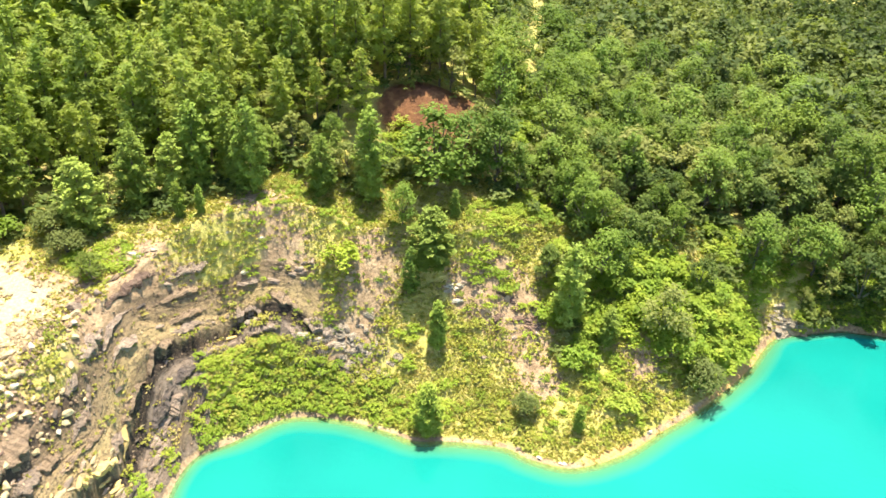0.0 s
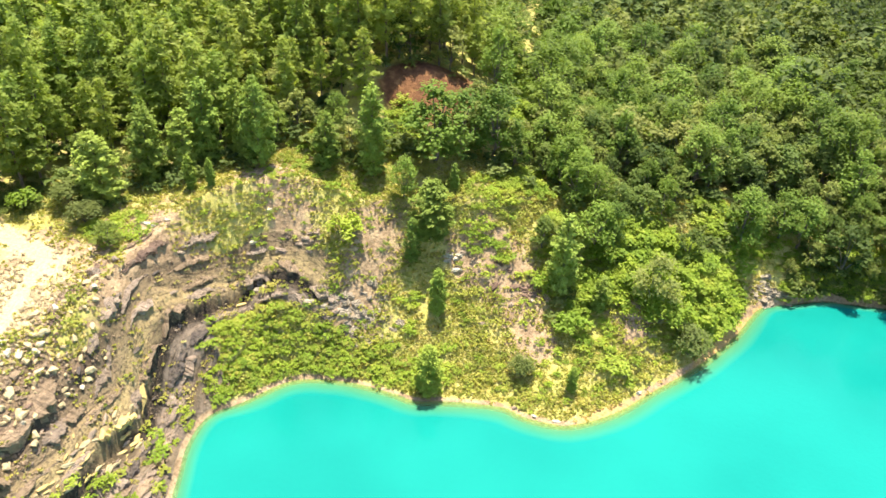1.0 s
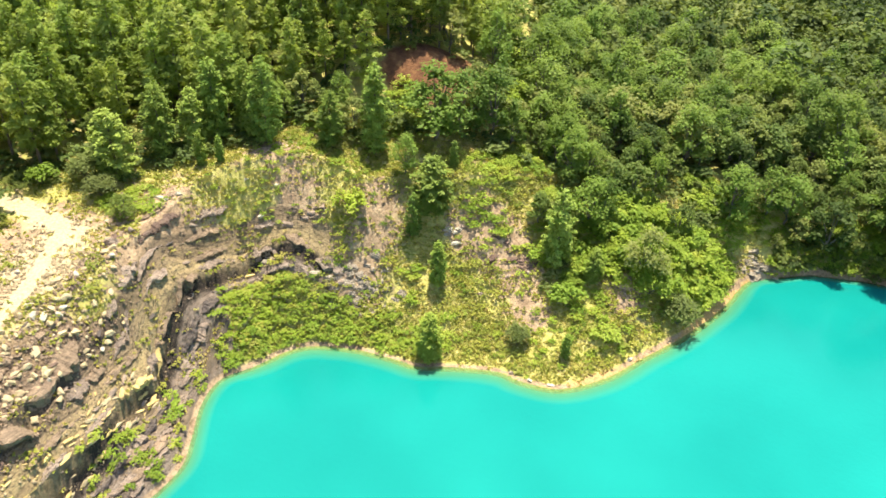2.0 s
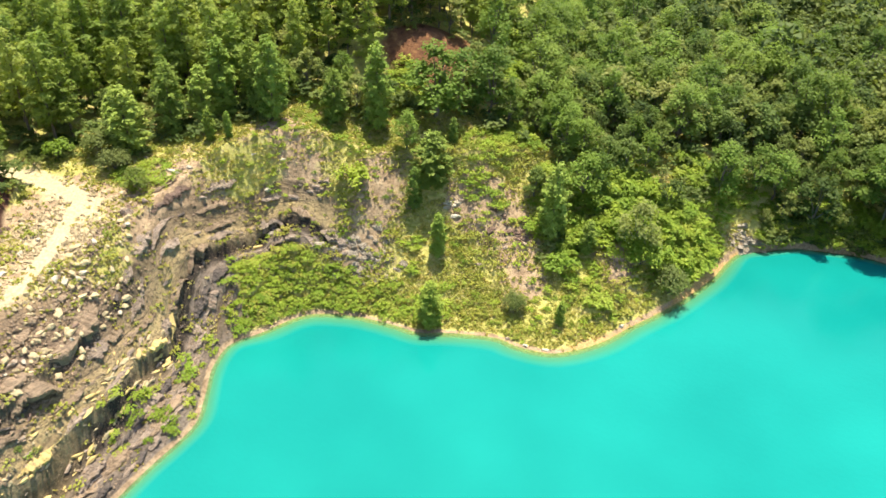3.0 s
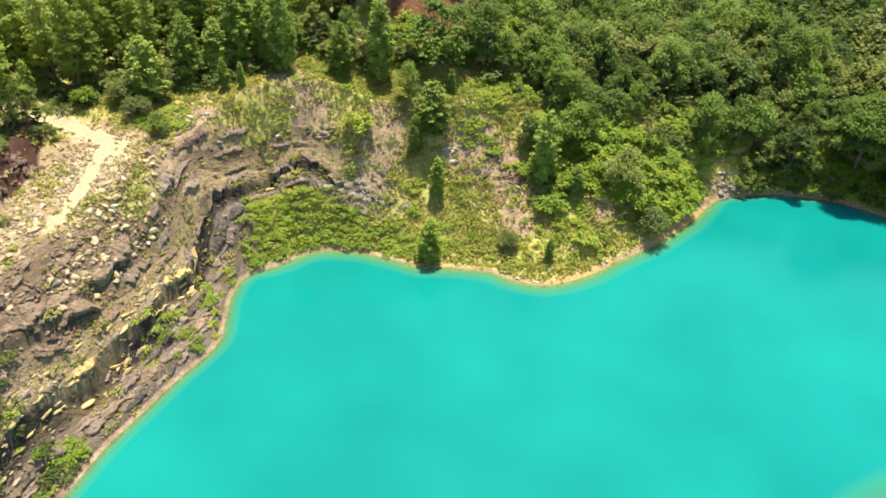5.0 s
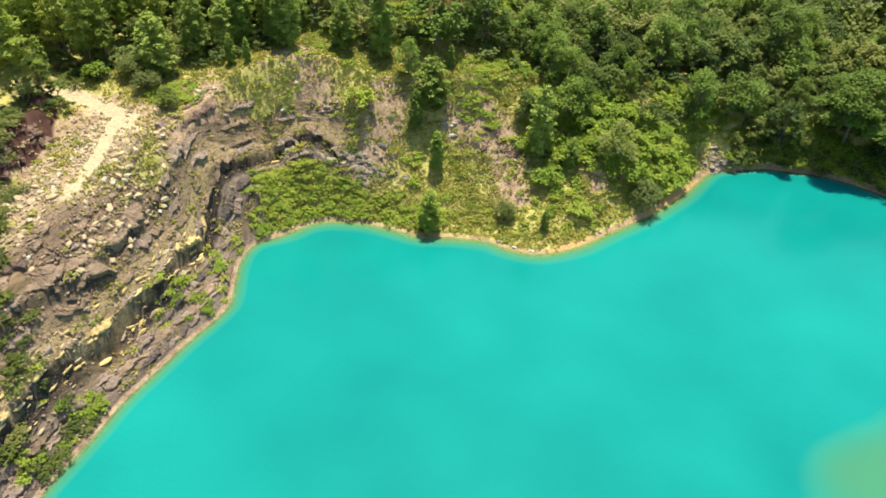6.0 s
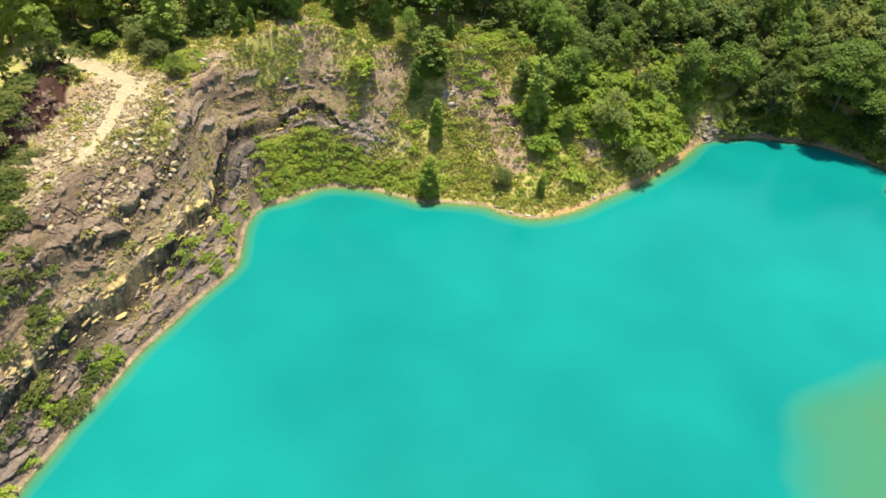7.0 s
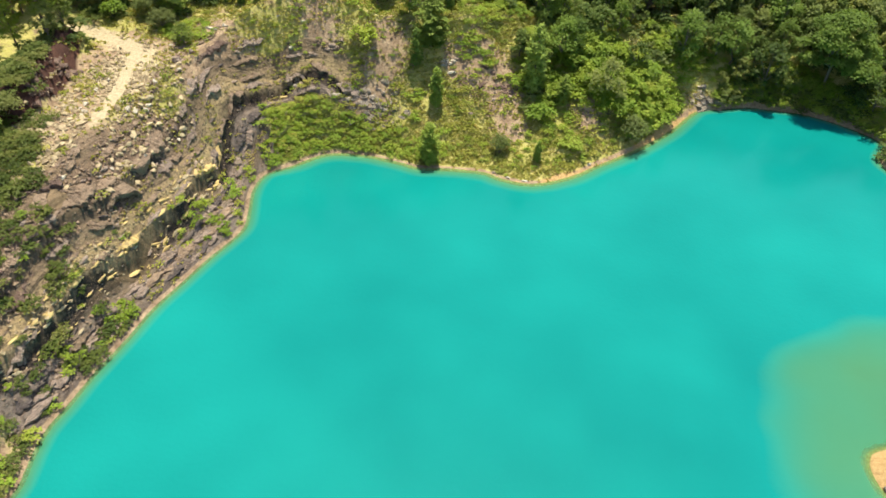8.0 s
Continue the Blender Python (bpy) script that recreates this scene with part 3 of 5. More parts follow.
def conifer_parts(rng, h, wide=0.2, count=4800):
    """Young plump conifer, finely leaved down to the ground, with uneven branches."""
    wood = [tube([(0, 0, 0), (0, 0, h * 0.5), (0, 0, h * 0.98)], [0.016 * h, 0.011 * h, 0.003 * h], 6)]
    feet, tips = [], []
    for k in range(96):
        t = 0.05 + 0.93 * ((k + rng.random()) / 96) ** 1.15
        a = k * 2.4 + rng.uniform(-0.6, 0.6)
        width = 0.88 * wide * h * max(0.12, math.sin(math.pi * (0.12 + 0.84 * t) ** 0.8)) ** 0.75 * rng.uniform(0.78, 1.12)
        foot = np.array([0, 0, h * t - 0.1 * width])
        tip = np.array([math.cos(a) * width, math.sin(a) * width, h * t + rng.uniform(0.1, 0.55) * width])
        feet.append(foot)
        tips.append(tip)
        if k % 6 == 0:
            wood.append(tube([foot, tip], [0.004 * h, 0.001 * h], 3))
    feet.append((0, 0, h * 0.9))
    tips.append((0, 0, h * 1.01))
    c, n = on_branches(rng, feet, tips, count, 0.030 * h)
    c[:, 2] = np.maximum(c[:, 2], 0.02 * h)
    return joined(wood), sprigs(rng, c, n, h * 0.032, 1.6, 0.30, True)


def broadleaf_parts(rng, h, wide=0.42, count=1050, leaf=0.46, start=0.22, flat=0.85):
    """Round-crowned tree: forked trunk, limbs, an uneven crown of leafy clumps with gaps."""
    fork = h * start * rng.uniform(0.8, 1.1)
    wood = [tube([(0, 0, 0), (0.03 * h, 0.01 * h, fork * 0.6), (0, 0, fork)], [0.024 * h, 0.018 * h, 0.015 * h], 6)]
    blobs = []
    clumps = 17
    for k in range(clumps):
        a = k * 2.4 + rng.uniform(-0.5, 0.5)
        up = (k + 0.5) / clumps
        out = wide * h * math.sqrt(max(0.02, 1 - (2 * abs(up - 0.38)) ** 1.8 * (1 if up > 0.38 else 0.45))) * rng.uniform(0.5, 0.95)
        z = fork + (h - fork) * (0.02 + 0.84 * up) * rng.uniform(0.9, 1.08)
        tip = np.array([out * math.cos(a), out * math.sin(a), z])
        mid = np.array([0.45 * tip[0], 0.45 * tip[1], fork + 0.55 * (z - fork)])
        if k % 2:
            wood.append(tube([(0, 0, fork * 0.97), mid, tip], [0.012 * h, 0.008 * h, 0.003 * h], 4))
        size = h * rng.uniform(0.07, 0.19) * (wide / 0.42) ** 0.5
        blobs.append((*tip, size, size * flat))
    c, n = in_blobs(rng, blobs, count, 0.3, 1.2, 0.75)
    return joined(wood), sprigs(rng, c, n, leaf, 1.2, 0.5, True)


def shrub_parts(rng, h, wide=0.75, count=230, leaf=0.34, pointed=False):
    """Many-stemmed bush."""
    wood, blobs = [], []
    for k in range(11):
        a = k * 2.4 + rng.uniform(-0.4, 0.4)
        out = wide * h * math.sqrt((k + 0.3) / 11) * rng.uniform(0.75, 1.0)
        tip = np.array([out * math.cos(a), out * math.sin(a), h * rng.uniform(0.42, 0.78) * (1.1 - 0.035 * k)])
        wood.append(tube([(0, 0, 0), tip], [0.035, 0.01], 3))
        size = h * rng.uniform(0.22, 0.34)
        blobs.append((*tip, size, size * 0.8))
    c, n = in_blobs(rng, blobs, count, 0.4, 2.2, 0.6)
    c[:, 2] = np.maximum(c[:, 2], 0.04 * h)
    return joined(wood), sprigs(rng, c, n, leaf, 1.2, 0.42, pointed)


def bare_parts(rng, h):
    """Leafless grey tree."""
    wood = [tube([(0, 0, 0), (0.1, 0.05, h * 0.3), (0, 0.1, h * 0.55)], [0.16, 0.13, 0.08], 6)]
    twigs = []
    for k in range(16):
        a = k * 2.4
        f = np.array([0.05, 0.05, h * (0.25 + 0.018 * k)])
        tip = f + np.array([math.cos(a), math.sin(a), 1.0]) * h * rng.uniform(0.25, 0.4)
        wood.append(tube([f, (f + tip) / 2 + (0, 0, 0.06 * h), tip], [0.06, 0.04, 0.015], 5))
        for q in range(7):
            g = f + (tip - f) * rng.uniform(0.4, 1.0) + (0, 0, 0.03 * h)
            twigs.append(tube([g, g + rng.normal(size=3) * 0.09 * h + (0, 0, 0.05 * h)], [0.022, 0.008], 3))
    return joined(wood), joined(twigs)


KINDS = {}


def kind_of(name, trunk_mat, crown_mat, makers, label, category, group):
    """Meshes of a kind of plant in several shapes, each one metre of nominal height per unit of scale."""
    shapes = []
    for (wv, wf), (cv, cf) in makers:
        shapes.append((mesh_of(name + "_trunk", wv, wf, trunk_mat, True), mesh_of(name + "_crown", cv, cf, crown_mat)))
    KINDS[name] = dict(shapes=shapes, first={}, label=label, category=category, group=group)


R = np.random.default_rng(7)
kind_of("pine_tree", BARK, PINE, [pine_parts(R, 14, 2050) for _ in range(6)], "tall pine with a bare dark trunk and feathery olive-green crown", "tree", "pines of the plateau wood")
kind_of("conifer_tree", BARK, CONIFER, [conifer_parts(R, 10, w) for w in (0.20, 0.23, 0.26, 0.18)], "young cone-shaped conifer, dark green, leafy down to the slope", "tree", "young conifers along the rim")
kind_of("broadleaf_tree", GREY_BARK, LEAF, [broadleaf_parts(R, 8, w, 1480, 0.39) for w in (0.40, 0.46, 0.38, 0.5, 0.43, 0.36)], "round-crowned broadleaf tree in a dense green thicket", "tree", "broadleaf trees of the thicket")
kind_of("acacia_tree", GREY_BARK, FEATHER, [broadleaf_parts(R, 11, w, 2200, 0.355, 0.2, 1.0) for w in (0.30, 0.34, 0.27, 0.32)], "tall acacia with a light feathery yellow-green crown", "tree", "acacias among the thicket")
kind_of("shrub", GREY_BARK, SHRUB, [shrub_parts(R, 1.8, w, 520, 0.25, True) for w in (0.8, 0.95, 0.85, 1.05, 0.75)], "bright lime-green leafy shrub on the bank", "shrub", "shrubs on the bank")
kind_of("bush", GREY_BARK, OLIVE, [shrub_parts(R, 4, 0.55, 2200, 0.25, True) for _ in range(3)], "dusty olive-green bush with fine leaves", "bush", "olive bushes")


def plant(name, x, y, h_scale, shape, turn, z=None, label="", wide=1.0):
    """Sets one plant on the ground."""
    k = KINDS[name]
    z = float(on_ground([x], [y])[0][0]) if z is None else z
    m = Matrix.Translation((x, y, z - 0.15)) @ Matrix.Rotation(turn, 4, "Z") @ Matrix.Diagonal((h_scale * wide, h_scale * wide, h_scale, 1))
    if shape not in k["first"]:
        ob = thing(name, m, label or k["label"], k["category"], k["group"])
        part("trunk", k["shapes"][shape][0], ob)
        part("crown", k["shapes"][shape][1], ob)
        k["first"][shape] = ob
    else:
        src = k["first"][shape]
        ob = new(src.name, None)
        tagged(ob, label or k["label"], k["category"], k["group"])
        ob.empty_display_size = 0.3
        ob.matrix_world = m
        part("trunk", k["shapes"][shape][0], ob)
        part("crown", k["shapes"][shape][1], ob)
    return ob


# Trees that stand out singly: kind, x, y, height in metres, breadth.
SINGLE = [
    ("conifer_tree", -11.8, 87, 13.6, 0.85), ("conifer_tree", -18, 85.1, 8.6, 1.05), ("conifer_tree", -26.8, 83.6, 12.6, 0.8), ("conifer_tree", -29, 85, 9.6, 0.9),
    ("conifer_tree", -34.5, 85, 12.4, 0.95), ("conifer_tree", -40.6, 80, 10.8, 1.0), ("conifer_tree", -44.8, 74.4, 9.6, 1.25), ("conifer_tree", -32.1, 78.4, 4.1, 0.9),
    ("conifer_tree", -34.5, 77.6, 5.0, 0.9), ("conifer_tree", -3, 79, 8.8, 1.55), ("conifer_tree", -5.3, 76.4, 6.8, 0.75), ("conifer_tree", -1.5, 71.4, 7.3, 0.95),
    ("conifer_tree", -2, 61.7, 7.7, 1.2), ("conifer_tree", 15, 75.4, 12.2, 0.85), ("conifer_tree", 20.1, 73.1, 5.6, 1.0), ("broadleaf_tree", 27.1, 74.2, 8.0, 0.85),
    ("conifer_tree", 15.7, 62.2, 4.0, 1.0), ("bush", 9.6, 64.6, 3.6, 0.7), ("bush", 32.6, 71.3, 5.0, 0.9), ("broadleaf_tree", -40.5, 65.6, 3.8, 1.05),
    ("conifer_tree", -0.1, 84.5, 4.2, 1.0), ("acacia_tree", -6.9, 82.4, 6.5, 1.0), ("acacia_tree", -3.2, 90.4, 12.4, 1.45), ("acacia_tree", 0.6, 93.5, 11.0, 1.1), ("acacia_tree", 5.8, 94.5, 12.0, 1.05), ("conifer_tree", -30.2, 86.5, 11.5, 0.85), ("conifer_tree", -36.8, 82.4, 9.2, 1.0),
    ("shrub", -14.2, 76.8, 3.8, 0.8), ("bush", -48.2, 73.2, 3.6, 1.2), ("bush", -45.2, 69.8, 3.0, 1.2), ("broadleaf_tree", -23.3, 92.3, 6.0, 1.0), ("broadleaf_tree", -15.2, 89.5, 6.0, 0.9),
    ("broadleaf_tree", 30, 95.9, 8, 1.1), ("acacia_tree", 19.7, 80.7, 8, 1.2), ("broadleaf_tree", 33.5, 82.2, 6, 0.9), ("broadleaf_tree", 12.6, 80.4, 5.0, 1.1),
    ("acacia_tree", 43.6, 89.8, 9.5, 1.1), ("acacia_tree", 40.7, 128, 12.3, 1.3), ("broadleaf_tree", 60.3, 89.6, 10, 1.0), ("broadleaf_tree", 78.5, 82.5, 7.5, 1.1),
    ("shrub", -53.6, 71.8, 3.2, 0.8), ("bush", -54.5, 31, 4.5, 1.1), ("bush", -53.5, 26, 3.5, 1.2), ("broadleaf_tree", -57, 36, 6, 1.1), ("bush", -55.5, 41.5, 3.2, 1.1), ("conifer_tree", -62.5, 73.5, 6.0, 0.9), ("shrub", 21.3, 65.8, 2.4, 1.0), ("shrub", 16.2, 70.2, 3.0, 1.0),
]
NOMINAL = {"pine_tree": 14, "conifer_tree": 10, "broadleaf_tree": 8, "acacia_tree": 11, "shrub": 1.8, "bush": 4}
for n, (name, x, y, h, wide) in enumerate(SINGLE):
    label = ""
    if name == "conifer_tree" and y < 64:
        label = "small dark conifer growing at the water's edge"
    if name == "bush" and 30 < x < 36:
        label = "rounded dusty olive bush leaning over the sandy shore"
    plant(name, x, y, h / NOMINAL[name], n % len(KINDS[name]["shapes"]), n * 1.7, label=label, wide=wide)

# Great spreading tree over the far corner of the lake.
rain = broadleaf_parts(R, 16.5, 0.42, 17000, 0.40, 0.3, 0.55)
tree = thing("rain_tree", pose(71.5, 89.5, float(land(np.array([71.5]), np.array([89.5]))[0][0]) - 0.2, 0, 0, 40), "great spreading tree with a flat tiered crown over the lake's corner", "tree")
part("trunk", mesh_of("rain_tree_trunk", *rain[0], GREY_BARK, True), tree)
part("crown", mesh_of("rain_tree_crown", *rain[1], FEATHER), tree)
for x, y, h in ((85.5, 128, 13.0), (47, 118, 11.0)):
    wood, twigs = bare_parts(R, h)
    tree = thing("bare_tree", pose(x, y, float(land(np.array([x]), np.array([y]))[0][0]) - 0.2), "leafless grey tree standing among the green thicket", "tree")
    part("trunk", mesh_of("bare_trunk", *wood, GREY_BARK, True), tree)
    part("twigs", mesh_of("bare_twigs", *twigs, GREY_BARK), tree)


def scattered(x0, x1, y0, y1, gap, seed):
    """Places about gap metres apart."""
    r = np.random.default_rng(seed)
    px, py = np.meshgrid(np.arange(x0, x1, gap), np.arange(y0, y1, gap))
    px, py = px + r.uniform(-0.42, 0.42, px.shape) * gap + (np.arange(px.shape[0]) % 2)[:, None] * gap / 2, py + r.uniform(-0.42, 0.42, px.shape) * gap
    return px.ravel(), py.ravel(), r


def clear_of(px, py, others, gap):
    keep = np.ones(len(px), bool)
    for x, y, g in others:
        keep &= (px - x) ** 2 + (py - y) ** 2 > (gap * g) ** 2
    return keep


def wood_edge(x):
    """The wood begins beyond this y on the plateau."""
    return np.interp(x, [-90, -68, -60, -57, -54, -44, -38, -30, -22, -14, -6, 2, 8, 14], [18, 32, 38, 44, 75.5, 76.5, 80.5, 84.5, 90, 91, 94, 93, 92, 90])


OPEN = [(48, 87.3, 0.6), (-59.5, 69.5, 0.85), (-66, 66, 0.85), (-53, 69, 0.6), (-4.5, 104, 1.0), (-8, 98, 0.75), (-10, 103, 0.7), (2, 107, 0.4)]
single_places = [(x, y, min(1.0, h / 12)) for _, x, y, h, _ in SINGLE] + [(71.5, 89.5, 2.0)]
px, py, r = scattered(-230, 240, 60, 290, 3.7, 3)
z, d, s, al, within, wet = land(px, py)
span = (np.abs(px) < 9 + 0.645 * np.where(py < 112, np.hypot(py + 36, 44), np.hypot(py, 44) + 24)) & (py < 244 + 0.24 * px)
wooded = span & ~wet & (d > 1.5) & clear_of(px, py, single_places, 2.8) & clear_of(px, py, OPEN, 7.0)
gully = np.abs(px - (8 + 0.10 * (py - 90))) < 2.6  # grassy line that runs up through the wood
left_wood = wooded & (px < 12) & (py > wood_edge(px)) & ~(gully & (py > 96))
edge_right = np.where(py < 85, 14.5, 12.5) + 0.9 * np.maximum(0, 78 - py)
right_wood = wooded & (px >= edge_right) & (py > 72) & ((d > 15) | ((px > 43) & (d > 1.5))) & ~(gully & (py > 96))
far = np.hypot(px, py)
far_pines, far_broad = [], []
count = dict(pine_tree=0, broadleaf_tree=0, acacia_tree=0)
order = np.argsort(far)
for i in order:
    x, y, zz = px[i], py[i], z[i]
    q = r.random(4)
    if left_wood[i]:
        near_edge = y - wood_edge(x) < 7
        name = "pine_tree" if (x < 4 and not near_edge and q[0] < 0.9) else ("acacia_tree" if q[0] < 0.4 else "broadleaf_tree")
        if near_edge and q[1] < 0.3:
            name = "conifer_tree"
        if near_edge and x < -8 and q[2] > 0.5:
            continue
    elif right_wood[i]:
        name = "acacia_tree" if q[0] < (0.42 if x < 30 else 0.16) else "broadleaf_tree"
    else:
        continue
    size = 0.62 + 0.62 * q[2]
    if left_wood[i] and near_edge and x < -8:
        size *= 0.7
    if d[i] < 20 and within[i]:
        size *= 0.5 + 0.025 * d[i]
    if 7 < x < 32 and y < 98:
        size *= 0.78
    if name in count:
        count[name] += 1
        if count[name] > dict(pine_tree=190, broadleaf_tree=260, acacia_tree=130)[name]:
            (far_pines if name == "pine_tree" else far_broad).append((x, y, zz, size * (0.7 + 0.9 * q[1] ** 1.6)))
            continue
    plant(name, x, y, size, int(q[3] * 97) % len(KINDS[name]["shapes"]), q[1] * 6.28, z=zz, wide=1.0 + 0.3 * (q[1] - 0.5))


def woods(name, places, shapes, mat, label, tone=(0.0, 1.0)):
    """Far trees, past counting, in one mesh, each with a tone of its own."""
    pieces = []
    for n, (x, y, zz, size) in enumerate(places):
        v, f = shapes[n % len(shapes)]
        a = n * 2.39
        turn = np.array([[math.cos(a), -math.sin(a), 0], [math.sin(a), math.cos(a), 0], [0, 0, 1]])
        pieces.append((v @ turn.T * size + (x, y, zz - 0.2), f))
    v, f = joined(pieces)
    me = mesh_of(name, v, f, mat)
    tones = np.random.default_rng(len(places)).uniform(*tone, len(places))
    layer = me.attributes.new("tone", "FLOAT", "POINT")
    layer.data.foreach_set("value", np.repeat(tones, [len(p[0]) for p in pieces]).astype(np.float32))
    tagged(new(name, me), label, "wood", kind="stuff")


pines = [pine_parts(R, 14, 300, 2.3)[1] for _ in range(5)]
broad = [broadleaf_parts(R, 8, w, 330, 0.68)[1] for w in (0.45, 0.5, 0.42, 0.48)]
if far_pines:
    woods("far_pine_wood", far_pines, pines, FAR_PINE, "distant olive-green pine wood on the plateau")
if far_broad:
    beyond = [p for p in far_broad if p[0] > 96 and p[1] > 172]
    woods("far_thicket", [p for p in far_broad if not (p[0] > 96 and p[1] > 172)], broad, FAR_LEAF, "distant thicket of green broadleaf trees")
    # cloud shade over this far corner is put into a low leaf tone
    woods("far_dark_wood", beyond[::2], broad, FAR_LEAF, "distant blue-green wood beyond the thicket, cloud shade put into its leaf tone", (0.0, 0.12))

# Low growth under and between the trees.
px, py, r = scattered(-90, 100, 60, 112, 2.6, 5)
z, d, s, al, within, wet = land(px, py)
under = ~wet & (np.abs(px) < 18 + 0.75 * py) & clear_of(px, py, OPEN, 5.0) & (((px < 12) & (py > wood_edge(px) - 3.5)) | ((px >= 14) & (d > np.where(px > 36, 7.0, 12.0))))
under &= r.random(len(px)) < 0.8
thick = [shrub_parts(R, 2.2, 0.8, 120, 0.56, True)[1] for _ in range(5)]
growth = [(x, y, zz, 0.6 + 0.7 * q) for x, y, zz, q in zip(px[under], py[under], z[under], r.random(under.sum()))]
# bushes that hang over the water along the far right shore
for a, b in zip(SHORE_LINE, SHORE_LINE[1:]):
    if a[0] > 51 and a[1] > 62:
        inland = np.array([-(b - a)[1], (b - a)[0]]) / (np.linalg.norm(b - a) + 1e-9)
        for back in (0.35, 1.3, 2.4):
            q = a + (b - a) * r.random() + inland * (back + 0.3 * r.normal())
            growth.append((q[0], q[1], max(0.1, float(on_ground(q[:1], q[1:2])[0][0])), r.uniform(0.45, 0.85)))
woods("undergrowth", growth, thick, FAR_LEAF, "dark green undergrowth between the trees")

# Shrubs on the banks: leafy patches (x, y, radius, how dense, height).
PATCHES = [
    (-23.5, 63.8, 5.5, 1.5, 1.4), (-20.2, 66.3, 3.9, 1.5, 1.35), (-27, 59.5, 3.0, 1.0, 1.3), (-13.5, 66.2, 3.6, 1.2, 1.4), (-7.5, 65.5, 3.0, 0.7, 1.4), (-1.5, 65.6, 4.5, 0.5, 1.4), (-30.3, 50.2, 1.9, 0.9, 1.4),
    (-29.6, 54, 1.8, 0.7, 1.2), (-31.8, 41.5, 3.0, 1.0, 1.4), (-34.6, 38.3, 1.6, 0.7, 1.1), (-37.5, 22.2, 2.3, 1.0, 1.5), (-39.2, 16, 2.2, 1.0, 1.5), (-45.1, 23.8, 2.2, 0.9, 1.3), (-42.8, 21.6, 2.0, 0.9, 1.3),
    (-44.5, 16.8, 3.4, 0.9, 1.6), (-41.2, 3.2, 2.6, 1.0, 1.6), (-42.8, 10.5, 1.6, 0.6, 1.2), (-49, 28, 4, 0.8, 1.5), (-39.3, 31, 1.0, 0.7, 0.9), (-52.5, 36, 4.0, 0.9, 1.6), (-54, 30, 4, 0.9, 1.6), (-57, 47, 3.5, 1.0, 1.5), (-60, 53, 4, 1.0, 1.7), (-58.5, 40, 4, 1.1, 1.7), (-50.5, 22, 3.5, 0.9, 1.5), (-58.5, 60, 2.5, 0.5, 1.0), (7, 87, 3.5, 0.8, 1.5), (10, 90, 3.5, 0.9, 1.8), (4, 86, 3, 0.5, 1.2), (18.2, 71.2, 4, 0.6, 1.6), (27, 80, 6.6, 1.0, 2.4), (35.4, 77.2, 6.5, 1.0, 2.3), (20, 76.6, 5.2, 1.0, 2.2), (40.5, 91, 4, 1.1, 2.0), (39.5, 87.5, 3.5, 1.0, 1.8),
    (23.7, 64.9, 3.2, 0.3, 1.3), (30.5, 70.1, 3, 0.4, 1.4), (14, 67, 4, 0.25, 1.2), (6, 65, 4, 0.22, 1.1), (17, 79, 5, 0.9, 1.9), (41.8, 81.9, 4, 1.0, 1.8), (54, 89.5, 4, 0.7, 1.7), (66, 89, 5, 1.0, 2.2), (-25.5, 78, 4.5, 0.7, 0.9), (-28, 74, 4, 0.35, 0.8), (-20, 77, 4, 0.3, 0.8), (-12, 76, 4, 0.35, 0.8), (-15, 83.5, 4, 0.5, 0.9),
    (-17, 80.5, 5.5, 0.5, 1.0), (-4.5, 70.9, 3.0, 0.45, 1.3), (5, 79.8, 3.5, 0.7, 1.5), (-30, 75.5, 4, 0.4, 0.9), (-20, 87, 4, 0.5, 1.2), (-41, 69, 3.5, 0.7, 1.3), (-8, 95, 4, 0.8, 1.4),
    (52, 87.2, 1.8, 1.5, 1.5), (55, 88, 1.8, 1.5, 1.5), (58, 88.6, 2, 1.5, 1.6), (61, 88.2, 2, 1.5, 1.6), (64, 87.8, 2, 1.5, 1.7), (67, 87.1, 2, 1.5, 1.7), (70, 86.4, 2, 1.5, 1.7), (73, 84.4, 2, 1.5, 1.7), (76, 82.3, 2, 1.5, 1.7), (78.6, 79.2, 2, 1.5, 1.7), (-47, 22, 3.5, 0.8, 1.2), (-50, 33, 3.5, 0.7, 1.2), (-46.5, 11, 3, 0.8, 1.3), (-52.5, 42, 2.5, 0.7, 1.2), (-56, 74.5, 3.5, 0.9, 1.6), (45.5, 91, 2.6, 1.0, 1.6), (48.5, 93, 2.4, 1.0, 1.6), (76, 84, 4, 1.5, 2.0), (79.5, 79, 3, 1.5, 1.8), (71, 86.5, 4, 1.5, 2.0), (61, 89, 3.5, 1.5, 1.8), (65.5, 88, 3, 1.5, 1.8), (13, 118, 3, 0.8, 2), (16, 138, 4, 0.8, 2.2), (28, 146, 5, 0.9, 2.4), (10.5, 103, 3, 0.8, 2), (-9, 99, 3.5, 0.8, 1.6), (-39.7, 8.2, 1.6, 0.7, 1.2), (-38.2, 18.9, 1.5, 0.8, 1.2), (-35.8, 27.2, 1.2, 0.5, 1.0), (-40.6, -2, 2.5, 0.9, 1.5), (-14, 74, 3, 0.4, 1.0), (-21, 84.5, 4, 0.5, 1.0), (2, 71.5, 4, 0.2, 1.0), (11, 62, 4, 0.22, 1.0), (19.9, 63.5, 3, 0.45, 1.0), (28.7, 67.9, 2.5, 0.35, 1.2), (9, 72.2, 3.5, 0.2, 1.0), (8.5, 100, 2.5, 1.0, 1.8), (9.5, 107, 3, 1.0, 2.0), (10.5, 114, 3, 1.0, 2.0), (11.5, 124, 3, 1.0, 2.0),
]
px, py, r = scattered(-66, 88, -6, 160, 0.82, 9)
